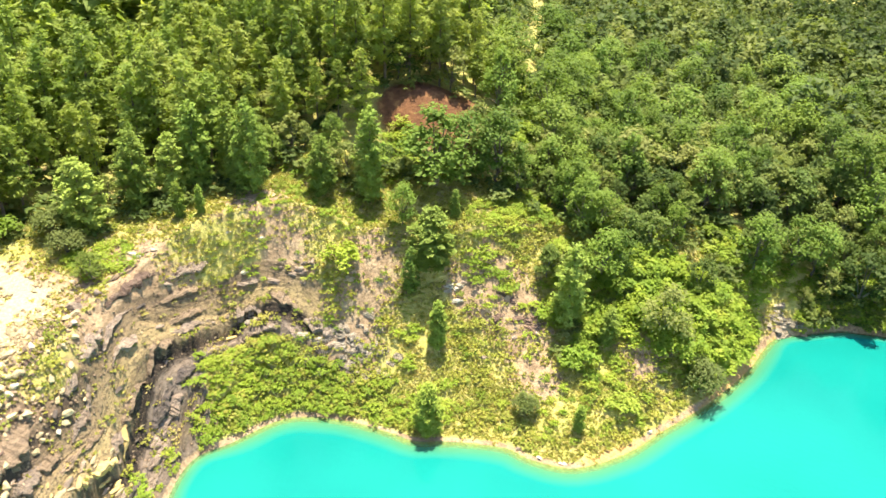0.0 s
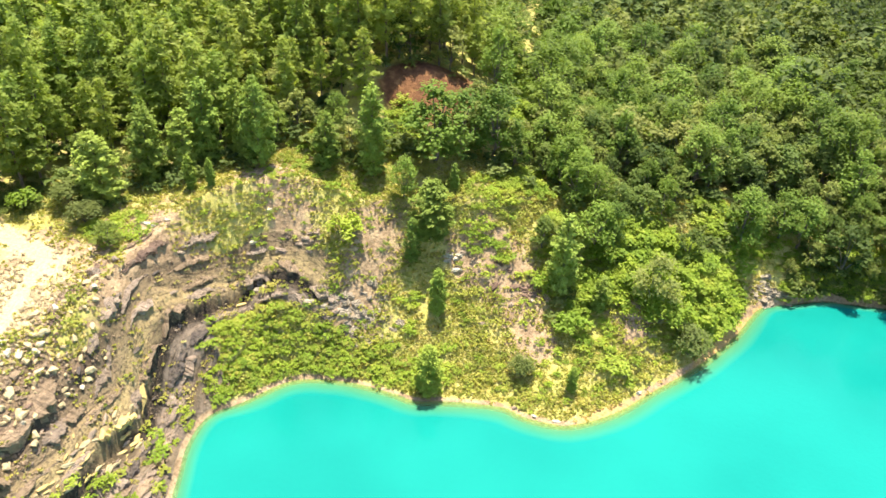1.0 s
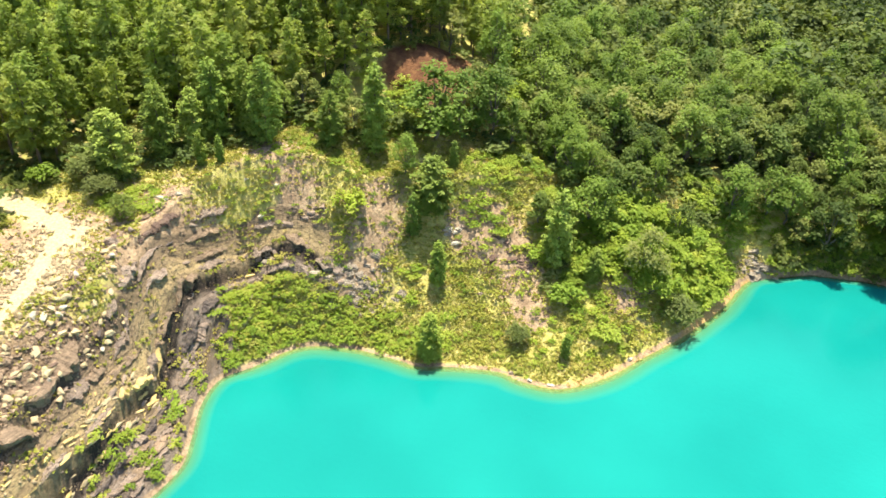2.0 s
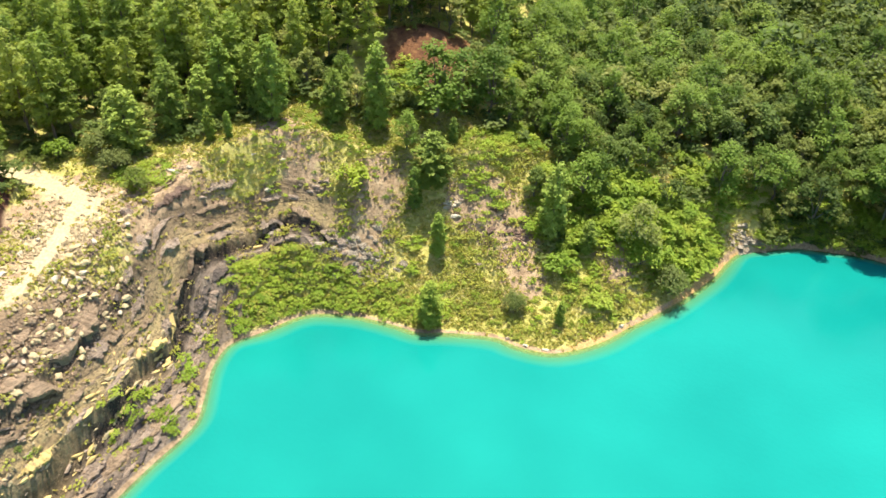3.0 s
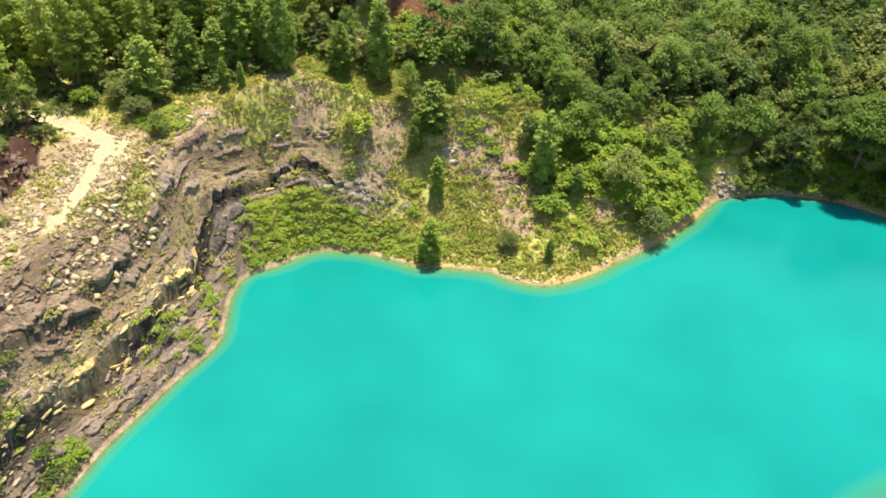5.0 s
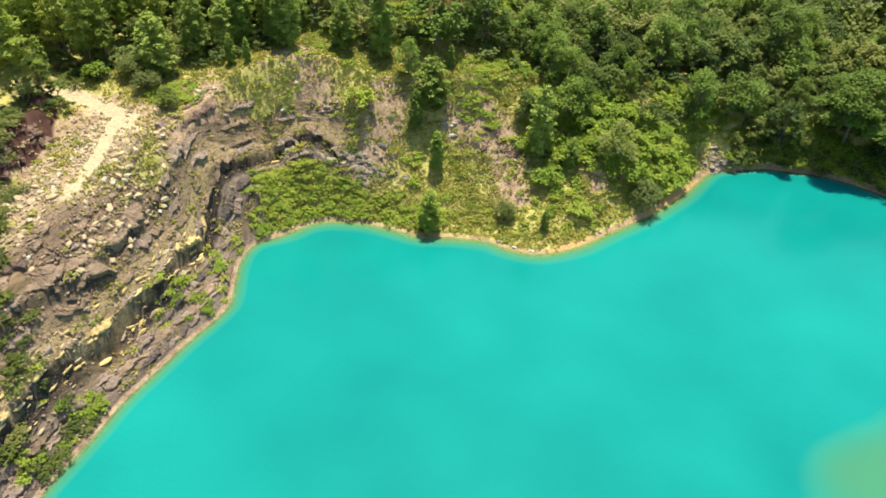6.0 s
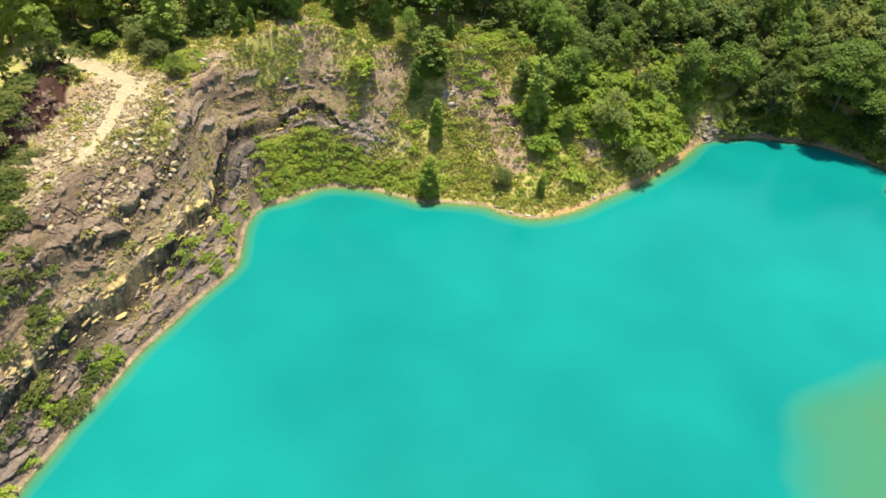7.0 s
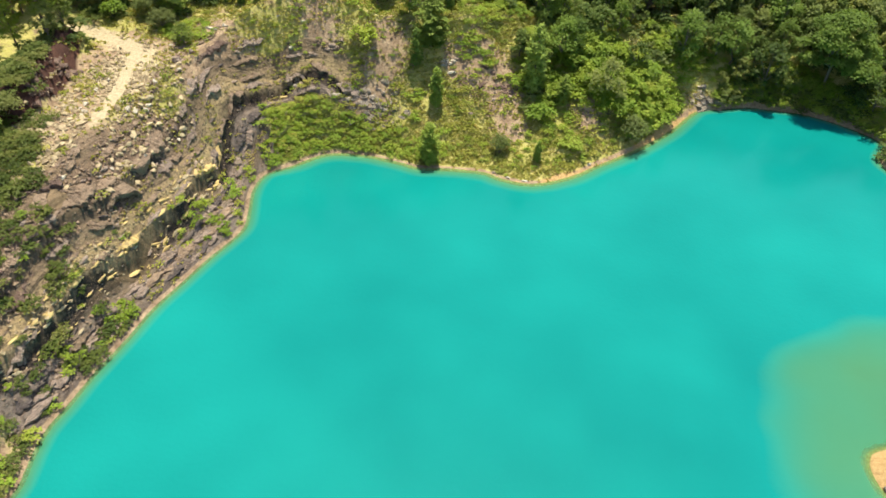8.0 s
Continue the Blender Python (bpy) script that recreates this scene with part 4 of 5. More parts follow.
z, d, s, al, within, wet = land(px, py)
dense, tall = np.zeros(len(px)), np.zeros(len(px))
for x, y, rad, much, h in PATCHES:
    w = much * np.exp(-((((px - x) ** 2 + (py - y) ** 2) / rad**2) ** 2))
    tall = np.where(w > dense, h, tall)
    dense = np.maximum(dense, w)
dense *= np.clip(0.8 + 0.8 * rough(px, py, 3.2, 83), 0, 1.3)
keep = (r.random(len(px)) < dense) & ~wet & (d > np.where(px > 51, 0.05, np.where(px > 17, 1.6, 0.6))) & (nearest(TRAIL, px, py)[0] > 1.6)
keep_n = np.flatnonzero(keep)
keep_n = keep_n[np.argsort(-tall[keep_n] + 0.8 * r.random(len(keep_n)))]
rest, brambles = [], []
planted = 0
for n, i in enumerate(keep_n):
    size = tall[i] / 1.8 * (0.55 + 0.6 * r.random())
    if px[i] < -48.5 or (px[i] < -34 and py[i] < 33 and r.random() < (0.85 if px[i] < -41 else 0.45)):
        brambles.append((px[i], py[i], z[i], size * 1.1))
    elif planted < 290:
        planted += 1
        plant("shrub", px[i], py[i], size * 1.1, n % 5, n * 2.39, z=z[i])
    else:
        rest.append((px[i], py[i], z[i], size))
low = [shrub_parts(R, 1.4, w, 165, 0.29, True)[1] for w in (0.9, 1.05, 0.85, 1.0)]
woods("brambles", brambles, low, BRAMBLE, "dull green brambles spreading over scree and rocks")
woods("low_scrub", rest, low, SCRUB, "low bright green scrub spreading over the bank")

# Grass and weeds in tufts.
px, py, r = scattered(-62, 50, 2, 97, 0.37, 13)
z, d, s, al, within, wet = land(px, py)
zn = zones(px, py, d, s, al, within, wet)
want = np.clip(zn[1] * 1.5 - 0.05, 0.05, 1) * (1 - 0.85 * zn[2]) * (1 - zn[0]) * step(0.5, 1.5, d) * (1 - 0.6 * zn[3])
want = np.where((zn[2] < 0.5) & (px > -34) & (py > 58), np.clip(want * 1.3 + 0.03, 0, 1), want)
want = np.where(zn[2] > 0.5, np.maximum(want, 0.06 + 0.3 * (rough(px, py, 4, 91) > 0.15)), want)
keep = ~wet & (r.random(len(px)) < want * np.clip(0.75 + 1.0 * rough(px, py, 2.4, 93), 0, 1)) & (np.abs(px) < 16 + 0.75 * py) & ((px > 12) | (py < wood_edge(px) + 4))
m = keep.sum()
blades = 7
cx = np.repeat(np.stack([px[keep], py[keep], z[keep]], 1), blades, 0)
side = r.normal(size=(len(cx), 3)) * (0.16, 0.16, 0.0)
tall_ = r.uniform(0.14, 0.42, len(cx))
cx = cx + side + np.stack([0 * tall_, 0 * tall_, tall_ * 0.5], 1)
v, f = sprigs(r, cx, r.normal(size=(len(cx), 3)) * (0.75, 0.75, 0.4) + (0, 0, 1.0), 0.29, 1.2)
grass_mesh = mesh_of("grass", v, f, GRASS)
layer = grass_mesh.attributes.new("tone", "FLOAT", "POINT")
layer.data.foreach_set("value", np.repeat(r.random(m), 4 * blades).astype(np.float32))
tagged(new("grass", grass_mesh), "dry yellow-green grass and weeds in tufts on the bank", "grass", kind="stuff")

# Leafy weeds over the upper bank, the scree and the rocks.
px, py, r = scattered(-56, 34, 14, 92, 0.75, 17)
z, d, s, al, within, wet = land(px, py)
zn = zones(px, py, d, s, al, within, wet)
want = np.clip(0.25 + 0.95 * rough(px, py, 5, 111) + 0.35 * rough(px, py, 1.7, 113), 0, 1)
want = want * np.where((px > -33) & (py > 60), 1.5, 0.5) * (1 - 0.8 * zn[0]) * np.where(zn[2] > 0.6, 0.3, 1.0) * np.clip(zn[1] * 1.8, 0.15, 1) * np.where((px < -36) & (py < 62), 0.45, 1.0)
keep = ~wet & (d > 1.2) & (r.random(len(px)) < want) & (py < wood_edge(px) + 2)
weeds = [shrub_parts(R, 0.42, w, 110, 0.17, True)[1] for w in (1.8, 2.2, 1.5)]
woods("weeds", [(x, y, zz + 0.2, 0.6 + 0.9 * q) for x, y, zz, q in zip(px[keep], py[keep], z[keep], r.random(keep.sum()))], weeds, WEED, "low leafy weeds scattered over the rocky bank")

# ---- rocks ----
def rock_mesh(rng, name, mat, size, flat=0.6, cuts=1, sharp=0.25):
    """An angular stone, about one metre."""
    bm = bmesh.new()
    bmesh.ops.create_icosphere(bm, subdivisions=cuts + 1, radius=0.5)
    planes = [Vector(rng.normal(size=3)).normalized() for _ in range(7)]
    offs = rng.uniform(0.20, 0.38, 7)
    for v in bm.verts:
        for p, o in zip(planes, offs):
            over = v.co.dot(p) - o
            if over > 0:
                v.co -= p * over
        v.co += Vector(rng.normal(size=3)) * 0.03 * sharp
        v.co.x, v.co.y, v.co.z = v.co.x * size[0], v.co.y * size[1], v.co.z * size[2] * flat
    me = bpy.data.meshes.new(name)
    bm.to_mesh(me)
    bm.free()
    me.materials.append(mat)
    return me


def slab_mesh(rng, name, mat, layers=3):
    """A broken slab of bedded rock, one metre long: thin angular beds, one set back behind another."""
    bm = bmesh.new()
    z = -0.5
    corners = [(-0.5, -0.42), (-0.16, -0.5), (0.22, -0.46), (0.5, -0.34), (0.48, 0.2), (0.3, 0.5), (-0.3, 0.48), (-0.52, 0.15)]
    corners = [(x + rng.normal() * 0.06, y + rng.normal() * 0.07) for x, y in corners]
    n = len(corners)
    for k in range(layers):
        high = 1.0 / layers * rng.uniform(0.75, 1.2)
        sx, sy, back = 1 - 0.08 * k * rng.random(), 1 - 0.12 * k * rng.random(), 0.07 * k * rng.random()
        ring = []
        for zz, s in ((z, 0.93), (z + high * 0.2, 1.0), (z + high * 0.95, 0.985)):
            ring.append([bm.verts.new((x * sx * s + 0.02 * rng.normal(), y * sy * s + back + 0.025 * rng.normal(), zz + 0.035 * rng.normal())) for x, y in corners])
        for lo, hi in zip(ring, ring[1:]):
            for j in range(n):
                bm.faces.new((lo[j], lo[(j + 1) % n], hi[(j + 1) % n], hi[j]))
        bm.faces.new(ring[-1])
        bm.faces.new(ring[0][::-1])
        z += high * 0.95
    me = bpy.data.meshes.new(name)
    bm.to_mesh(me)
    bm.free()
    me.materials.append(mat)
    return me


Q = np.random.default_rng(21)


def ground_z(x, y):
    return float(on_ground([x], [y])[0][0])


lengths = np.r_[0, np.cumsum(np.hypot(*np.diff(SEAM_LINE, axis=0).T))]


def on_seam(at, off):
    """Place at a way along the seam and a distance from it, and the seam's direction there."""
    x, y = (np.interp(at, lengths, SEAM_LINE[:, k]) for k in (0, 1))
    x2, y2 = (np.interp(at + 0.8, lengths, SEAM_LINE[:, k]) for k in (0, 1))
    tx, ty = (x2 - x) / 0.8, (y2 - y) / 0.8
    size = math.hypot(tx, ty) + 1e-9
    tx, ty = tx / size, ty / size
    return x - ty * off, y + tx * off, tx, ty


def jagged(rng, at, size):
    """Broken outline along a line, about -1 .. 1: slanting lengths with jumps between them, as rock breaks along its joints."""
    out, a = np.zeros(len(at)), at[0] - rng.uniform(0, size)
    while a < at[-1]:
        b = a + size * rng.uniform(0.4, 1.6)
        here = (at >= a) & (at <= b)
        p, q = rng.uniform(-1, 1, 2)
        out[here] = p + (q - p) * (at[here] - a) / (b - a)
        a = b
    return out


def bed_slab(rng, mat, start, end, off, wide, thick, layers, ragged):
    """A lens of bedded rock along the seam, tapered to both ends, its lake side a ragged face of thin beds with crevices between."""
    n = max(9, int((end - start) / 0.22))
    at = np.sort(np.linspace(start, end, n) + 0.1 * rng.normal(size=n))
    u = 2 * (at - start) / (end - start) - 1
    fade = np.clip(1 - np.abs(u + 0.5 * rng.uniform(-1, 1) * (1 - u * u)) ** 2.2, 0.04, 1)
    off = off + 0.35 * rng.uniform(-1, 1) * u * wide
    inner = off + wide * 0.5 * fade + 0.15 * jagged(rng, at, 1.2)
    edge = wide * ragged * (jagged(rng, at, 2.2) + 0.7 * jagged(rng, at, 0.8))
    out = np.minimum(off - wide * 0.5 * fade + edge, inner - 0.12)
    ground = []
    for o in (inner, out):
        xy = np.array([on_seam(a, k)[:2] for a, k in zip(at, o)])
        z, d = on_ground(xy[:, 0], xy[:, 1])
        if d.min() < 0.7:
            return None
        ground.append(np.convolve(np.pad(z, 3, mode="edge"), np.ones(7) / 7, "valid"))
    zi, zo = ground[0] - 0.03, ground[1]
    deep = thick * fade
    lift = 0.16 * jagged(rng, at, 1.2) + 0.03 * rng.normal(size=n)
    top = np.minimum(np.maximum(zo + 0.75 * deep, zi - 0.45 * (inner - out)), zi + 0.1)
    rows = [(inner + 0.25, zi - 0.4), (inner, zi)]
    for k in (0.3, 0.6, 0.85):
        rows.append((inner + (out - inner) * k, zi + (top - zi) * k + lift + 0.05 * rng.normal(size=n)))
    rows.append((out, top + lift - 0.06))
    for k in range(layers):
        back = out + (0.05 + 0.14 * k) * rng.uniform(-0.3, 1.2) + 0.14 * jagged(rng, at, 0.8)
        z = top + lift - 0.06 - deep / layers * k
        if k:
            rows.append((back, z))
        rows += [(back, z - 0.62 * deep / layers), (back + rng.uniform(0.15, 0.4), z - 0.72 * deep / layers)]
    rows.append((out + 0.3, top - deep - 0.6))
    m = len(rows)
    verts = []
    for k, a in enumerate(at):
        for o, z in rows:
            x, y, _, _ = on_seam(a, float(o[k]))
            verts.append((x, y, float(z[k])))
    faces = [(k * m + j, k * m + j + 1, (k + 1) * m + j + 1, (k + 1) * m + j) for k in range(n - 1) for j in range(m - 1)]
    faces += [tuple(range(m)), tuple(range((n - 1) * m, n * m))[::-1]]
    me = bpy.data.meshes.new("slab")
    me.from_pydata(verts, [], faces)
    me.materials.append(mat)
    me.update()
    layer = me.attributes.new("strike", "FLOAT_VECTOR", "POINT")
    layer.data.foreach_set("vector", np.array([(a * 0.1, 5.0 * o[k], 0) for k, a in enumerate(at) for o, _ in rows], np.float32).ravel())
    return me


# Beds of rock that break out along the seam: distance from it, breadth, thickness, thin beds in the face, how ragged, stones, overlap or gap, from where to where.
BEDS = [
    ("ochre_rock_ledge", 0.35, 0.8, 0.4, 2, 0.35, (OCHRE_STONE, GREY_STONE, OCHRE_STONE, BROWN_STONE), 0.8, 6, 52, "broken yellow sandstone ledge overhanging the dark coal seam"),
    ("grey_rock_ledge", 0.60, 1.1, 0.5, 2, 0.34, (GREY_STONE, BROWN_STONE), 0.6, 48, 84, "grey-brown sandstone ledge arching over the coal seam"),
    ("shale_rock_ledge", -1.9, 1.2, 0.9, 2, 0.26, (GREY_STONE, COAL_STONE, BROWN_STONE), -0.6, 4, 62, "grey bedded shale ledge under the coal seam"),
    ("shale_rock_ledge", -1.5, 0.9, 0.4, 2, 0.26, (GREY_STONE, COAL_STONE), 0.5, 63, 90, "thin grey shale ledge under the arch of the seam"),
    ("shale_rock_ledge", -2.8, 1.3, 1.0, 3, 0.28, (GREY_STONE, BROWN_STONE, GREY_STONE), -0.8, 4, 58, "grey bedded shale ledge stepping down towards the lake"),
    ("shale_rock_ledge", -3.7, 1.2, 1.0, 3, 0.28, (GREY_STONE, COAL_STONE, BROWN_STONE), -0.6, 3, 52, "mauve-grey shale ledge with dark crevices"),
    ("shale_rock_ledge", -4.6, 1.1, 0.8, 2, 0.28, (GREY_STONE, COAL_STONE), -0.2, 3, 48, "low grey shale ledge above the shore scrub"),
    ("shale_rock_ledge", -5.5, 1.0, 0.5, 2, 0.28, (GREY_STONE, BROWN_STONE), 0.8, 3, 44, "low brown shale ledge beside the water"),
    ("mudstone_ledge", 1.7, 0.9, 0.25, 2, 0.28, (BROWN_STONE, GREY_STONE, BROWN_STONE), 2.5, 7, 48, "mauve-brown mudstone pavement between the beds"),
    ("mudstone_ledge", 2.9, 1.2, 0.3, 2, 0.26, (BROWN_STONE, RED_STONE, GREY_STONE), 1.5, 7, 42, "thin brown mudstone bed weathering out of the bank"),
    ("mudstone_ledge", 4.6, 1.8, 0.9, 2, 0.24, (RED_STONE, BROWN_STONE, GREY_STONE), -0.8, 7, 40, "dark brown mudstone ledge above a black groove"),
    ("mudstone_ledge", 4.2, 1.0, 0.5, 2, 0.3, (RED_STONE, GREY_STONE), 1.2, 50, 66, "mauve mudstone ledge broken by a dark groove"),
    ("mudstone_ledge", 6.0, 1.0, 0.35, 2, 0.3, (RED_STONE, BROWN_STONE), 1.8, 54, 66, "thin mauve mudstone bed on the upper bank"),
    ("siltstone_ledge", 2.0, 0.8, 0.25, 2, 0.36, (BROWN_STONE, GREY_STONE), 3.0, 46, 78, "thin brown siltstone bed above the arch of the seam"),
    ("siltstone_ledge", 3.1, 0.8, 0.25, 2, 0.36, (BROWN_STONE, GREY_STONE), 3.5, 42, 70, "brown siltstone bed weathering out of the bank"),
    ("mudstone_ledge", 7.4, 1.0, 0.35, 2, 0.34, (RED_STONE, BROWN_STONE), 2.0, 36, 62, "low mauve mudstone bed among the rubble"),
    ("mudstone_ledge", 6.4, 1.6, 0.4, 2, 0.26, (BROWN_STONE, RED_STONE), 2.0, 7, 34, "brown mudstone pavement under the scree"),
    ("mudstone_ledge", 8.2, 1.7, 0.8, 2, 0.26, (RED_STONE, BROWN_STONE), -0.4, 8, 30, "red-brown mudstone ledge at the foot of the scree"),
]
for name, off, wide, thick, layers, ragged, stones, gap, first, last, label in BEDS:
    at, ledge = first, None
    while at < last:
        long_ = Q.uniform(2.2, 7.0)
        mesh = bed_slab(Q, stones[int(Q.integers(len(stones)))], at, at + long_, off + 0.2 * Q.normal(), wide * Q.uniform(0.7, 1.3), thick * Q.uniform(0.7, 1.3), layers, ragged)
        at += long_ + gap * Q.uniform(0.2, 1.6)
        if mesh is None:
            continue
        if ledge is None:
            v = mesh.vertices[0].co
            ledge = thing(name, pose(v.x, v.y, v.z), label, "rock ledge")
        slab = part("slab", mesh, ledge)
        slab.matrix_local = ledge.matrix_world.inverted()

# Broken blocks that crumble from the lip of the seam and from the beds below it.
for name, off, spread, mats, count_, label in (("crumbling_ledge", 0.2, 0.75, (OCHRE_STONE, PALE_STONE, OCHRE_STONE, GREY_STONE), 230, "crumbling yellow sandstone blocks along the lip of the seam"), ("shale_blocks", -2.6, 1.7, (GREY_STONE, COAL_STONE), 55, "tumbled grey shale blocks below the seam"), ("mudstone_blocks", 4.6, 1.6, (COAL_STONE, GREY_STONE, RED_STONE), 50, "tumbled brown mudstone blocks above the seam")):
    meshes = [rock_mesh(Q, "block", mats[k % len(mats)], (1.1, 0.8, 1), 0.7, 0) for k in range(6)]
    heap = None
    for k in range(count_):
        at = Q.uniform(5, 78 if off < 3 else 68) if off != 0.2 or k % 5 == 0 else Q.uniform(5, 48)
        x, y = (np.interp(at, lengths, SEAM_LINE[:, j]) for j in (0, 1))
        x2, y2 = (np.interp(at + 0.5, lengths, SEAM_LINE[:, j]) for j in (0, 1))
        tx, ty = (x2 - x) / 0.5, (y2 - y) / 0.5
        o = off + Q.normal() * spread - 0.55 * float(rough(np.array([x]), np.array([y]), 6, 32, 2)[0])
        x, y = x - ty * o, y + tx * o
        zz, d = on_ground(np.array([x]), np.array([y]))
        if d[0] < 0.8:
            continue
        if heap is None:
            heap = thing(name, pose(x, y, zz[0]), label, "rocks")
        size = 0.34 + 0.85 * Q.random() ** 2
        block = part("block", meshes[k % 6], heap)
        block.matrix_local = heap.matrix_world.inverted() @ pose(x, y, zz[0] + 0.08 * size, *(Q.normal(size=2) * 15), math.degrees(math.atan2(ty, tx)) + Q.normal() * 20) @ Matrix.Diagonal((size * 1.7, size * 0.85, size * 0.8, 1))

# Boulders of the pale scree below the trail.
pale = [rock_mesh(Q, "boulder", PALE_STONE, (1.1, 0.85, 1), 0.66, 0, 1.2) for _ in range(8)]
white = [rock_mesh(Q, "boulder", WHITE_STONE, (1.1, 0.8, 1), 0.6, 0, 1.2) for _ in range(4)]
px, py, r = scattered(-53, -35, 22, 66, 0.8, 31)
z, d, s, al, within, wet = land(px, py)
much = np.exp(-((((px + 46) / 5.5) ** 2 + ((py - 44) / 11) ** 2) ** 2)) + 0.9 * np.exp(-((((px + 41) / 4) ** 2 + ((py - 49) / 12) ** 2) ** 2))
keep = np.flatnonzero((r.random(len(px)) < 0.8 * much) & (nearest(TRAIL, px, py)[0] > 1.5) & (s > 3.0))
keep = r.permutation(keep)
smaller, keep = keep[285:], keep[:285]
strewn = [(px[i], py[i], z[i], 0.35 + 0.6 * r.random() ** 2) for i in smaller]
for i in keep:
    size = 0.4 + 0.95 * r.random() ** 2.2
    ob = new("boulder", (white if r.random() < 0.12 else pale)[int(r.integers(4))])
    ob.matrix_world = pose(px[i], py[i], z[i] + 0.10 * size, *(r.normal(size=2) * 14), r.uniform(0, 360)) @ Matrix.Diagonal((size * 1.25, size, size * 1.05, 1))
    tagged(ob, "pale cream sandstone boulder lying in the scree", "boulder", "boulders of the scree")

# Lone stones and outcrops elsewhere: x, y, length, breadth, height, white or grey.
LONE = [
    (-26.3, 75, 1.5, 1.1, 0.8, 1), (-38.3, 70.6, 3.6, 0.9, 0.6, 1), (-35.8, 71.4, 1.2, 0.9, 0.7, 1), (0.9, 76.6, 1.5, 1.0, 0.8, 1), (1.6, 78.3, 1.0, 0.8, 0.6, 0), (-24.5, 77.5, 0.9, 0.7, 0.5, 1), (-28.5, 77.2, 0.8, 0.7, 0.5, 1),
    (-33.8, 69.4, 1.2, 1.0, 0.7, 0), (-40, 60.6, 1.6, 1.4, 1.3, 0), (-38.6, 63, 1.3, 1.0, 0.9, 0), (24.6, 63.7, 1.0, 0.8, 0.7, 1), (11, 58.9, 0.9, 0.7, 0.5, 1), (8.8, 60, 0.8, 0.6, 0.5, 0), (13.6, 58.2, 1.2, 0.8, 0.4, 1),
    (-9.6, 72.7, 1.0, 0.8, 0.6, 0), (-6, 79.5, 0.9, 0.8, 0.5, 0), (8.4, 73.1, 1.0, 0.9, 0.6, 0), (11.2, 73.8, 1.1, 0.9, 0.6, 0), (4.6, 70.8, 1.3, 0.8, 0.6, 0), (56.8, 88, 1.8, 0.9, 0.4, 1), (-14.6, 70.4, 1.4, 1.1, 0.8, 0), (49, 5.4, 1.4, 1.0, 0.6, 0),
]
grey = [rock_mesh(Q, "stone", GREY_STONE, (1, 0.9, 1), 0.7) for _ in range(4)]
for n, (x, y, a, b_, c, w) in enumerate(LONE):
    ob = new("boulder", (white if w else grey)[n % 4])
    ob.matrix_world = pose(x, y, ground_z(x, y) + 0.12 * c, Q.normal() * 8, Q.normal() * 8, Q.uniform(-30, 30)) @ Matrix.Diagonal((a * 1.2, b_ * 1.2, c * 1.7, 1))
    tagged(ob, "white limestone block lying on the slope" if w else "weathered grey boulder half sunk in the bank", "boulder")

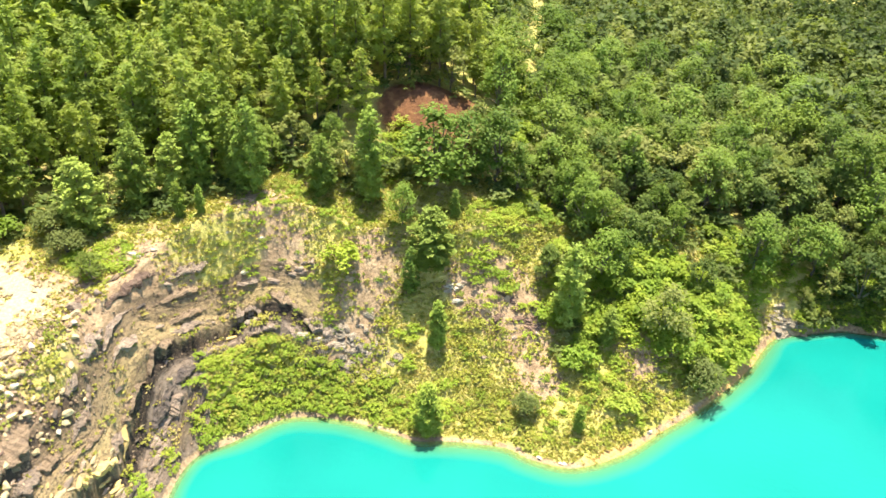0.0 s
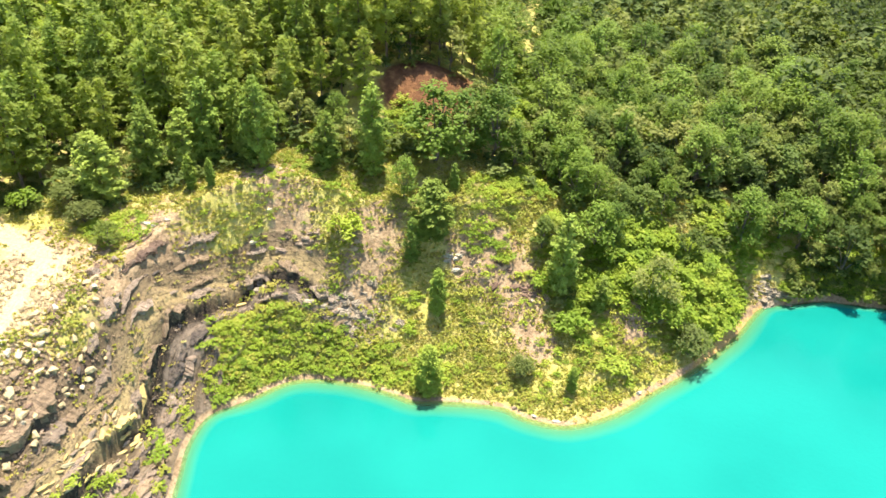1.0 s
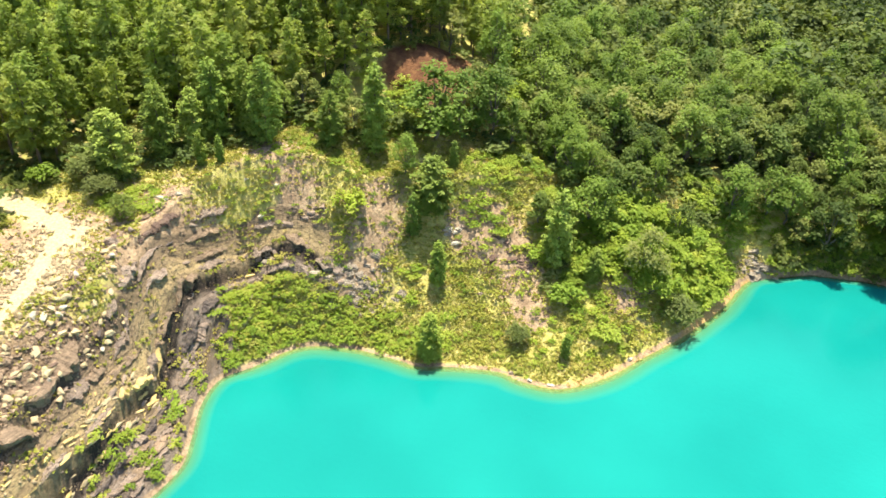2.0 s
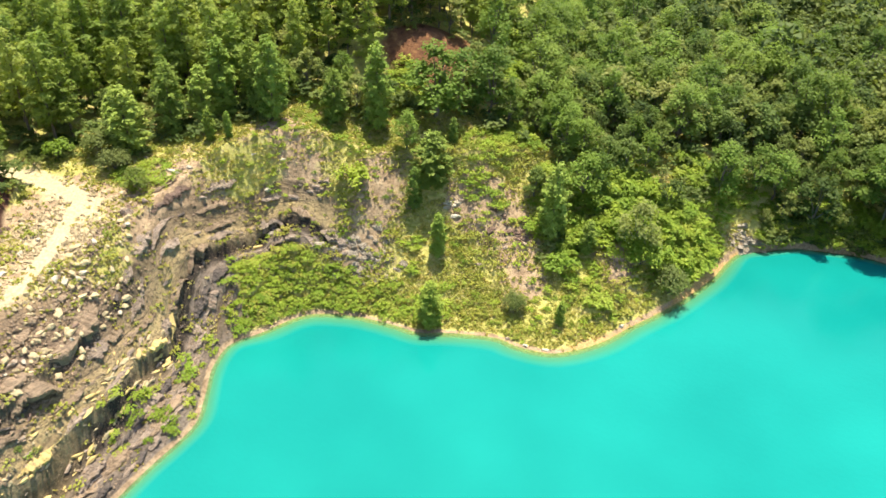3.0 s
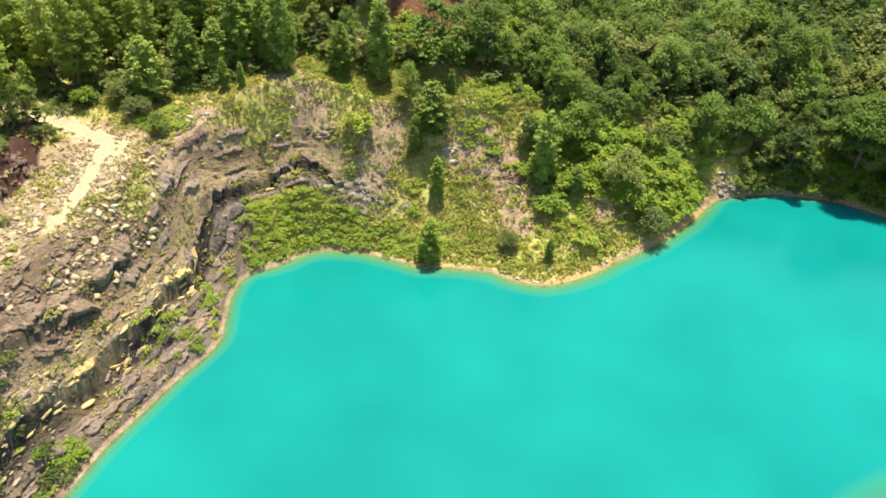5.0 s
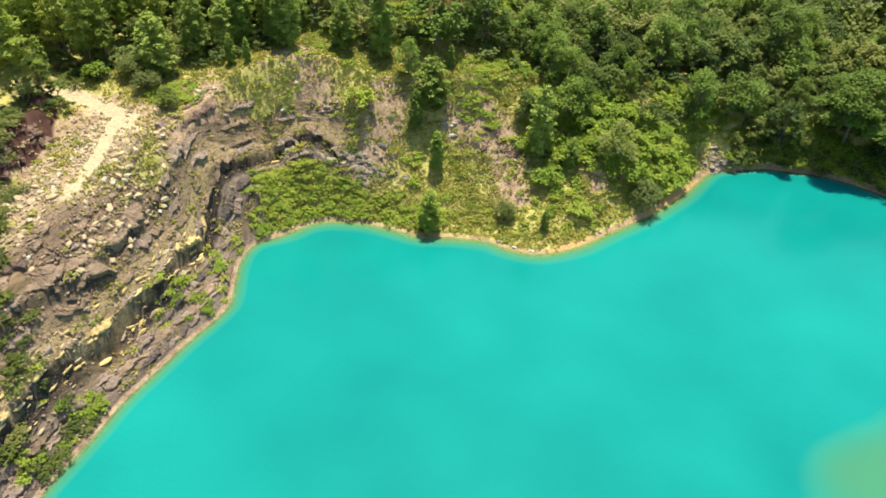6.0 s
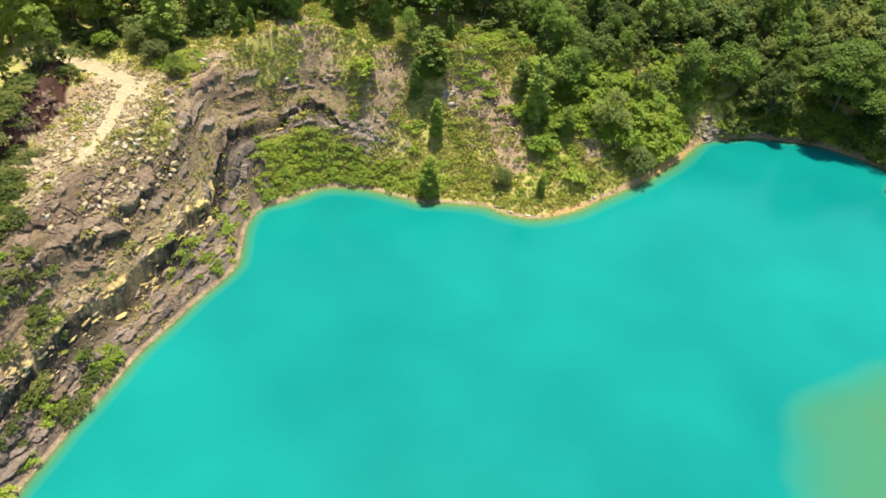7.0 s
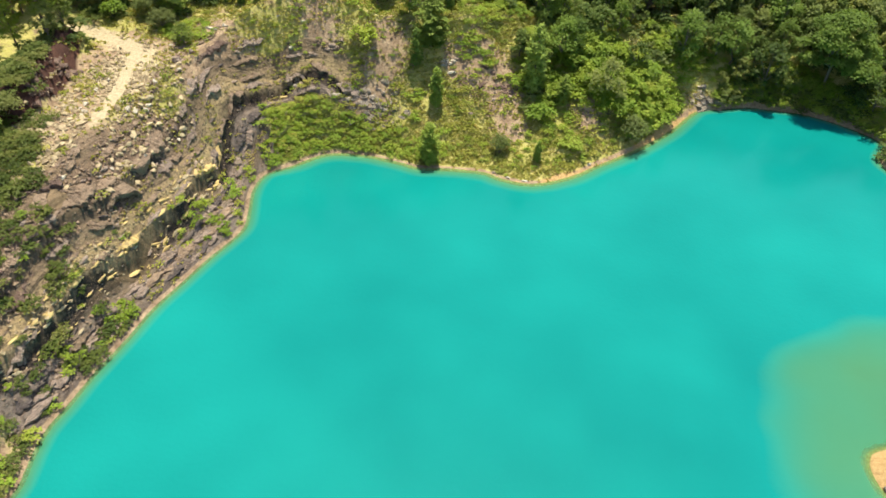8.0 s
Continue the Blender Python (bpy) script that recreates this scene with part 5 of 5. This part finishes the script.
# Grey layered outcrops on the middle bank and at the right shore.
for x, y, count_, wide, mat, label in ((-13.0, 70.4, 64, 5.2, ASH_STONE, "pale grey layered outcrop weathering out of the bank"), (47.8, 86.4, 34, 3.4, ASH_STONE, "grey rock outcrop above the lake shore"), (-20.5, 75.6, 9, 3.2, GREY_STONE, "mauve mudstone outcrop on the bank"), (9.8, 76, 18, 3.8, RED_STONE, "brown mudstone outcrop on the grassy bank"), (0.8, 77.8, 5, 2.0, WHITE_STONE, "pale limestone outcrop on the grassy bank"), (-53.6, 50, 26, 6.5, RED_STONE, "dark red-brown rock face beside the trail")):
    outcrop = thing("rock_outcrop", pose(x, y, ground_z(x, y)), label, "rock outcrop")
    meshes = [slab_mesh(Q, "slab", mat, 4) for _ in range(4)]
    for k in range(count_):
        dx, dy = Q.normal(size=2) * wide * (0.55, 0.28)
        if x < -40:
            dx, dy = Q.normal() * 0.5, Q.uniform(-1, 1) * wide
        slab = part("slab", meshes[k % 4], outcrop)
        size = Q.uniform(0.5, 1.2)
        slab.matrix_local = outcrop.matrix_world.inverted() @ pose(x + dx, y + dy, ground_z(x + dx, y + dy) - 0.06, Q.normal() * 8 + 12, Q.normal() * 8, Q.normal() * 18) @ Matrix.Diagonal((size * 1.5, size, size * 0.45, 1))

# Rubble, too small to tell apart.
px, py, r = scattered(-58, -20, 4, 80, 0.36, 41)
z, d, s, al, within, wet = land(px, py)
much = 3.4 * np.exp(-((((px + 45.5) / 7.5) ** 2 + ((py - 46) / 18) ** 2) ** 2)) + 0.62 * (s > -7) * (s < 11) * (d > 1.0) + 0.08
keep = ~wet & (d > 0.6) & (r.random(len(px)) < 0.5 * much * np.clip(0.6 + rough(px, py, 3, 97), 0, 1.5)) & (nearest(TRAIL, px, py)[0] > 0.9)
corner = np.array([(0.5, 0, 0), (-0.5, 0.1, 0), (0, 0.5, 0.05), (0.05, -0.5, 0), (0, 0, 0.42), (0, 0, -0.4)])
hull = np.array([(0, 2, 4), (2, 1, 4), (1, 3, 4), (3, 0, 4), (2, 0, 5), (1, 2, 5), (3, 1, 5), (0, 3, 5)])
pieces, chips = [], []


def chip(x, y, zz, k):
    return corner * k * r.uniform(0.7, 1.4, (6, 3)) @ np.array(Euler((r.normal() * 0.4, r.normal() * 0.4, r.uniform(0, 6))).to_matrix()).T + (x, y, zz + 0.08 * k), hull


for x, y, zz, off in zip(px[keep], py[keep], z[keep], s[keep]):
    k = 0.18 + 0.62 * r.random() ** 2.0 * min(1.0, 0.35 + max(0.0, (-36 - x) / 8))
    (chips if off < 8.5 and abs(off - 0.8) > 1.0 else pieces).append(chip(x, y, zz, k))
pieces += [chip(x, y, zz + 0.05, k * 1.2) for x, y, zz, k in strewn]
for name, heap, mat, label in (("rubble", pieces, PALE_STONE, "pale stones and rubble strewn over the rocky bank"), ("shale_chips", chips, BROWN_STONE, "grey-brown shale chips strewn over the rock beds")):
    v, f = joined(heap)
    tagged(new(name, mesh_of(name, v, f, mat)), label, "rubble", kind="stuff")
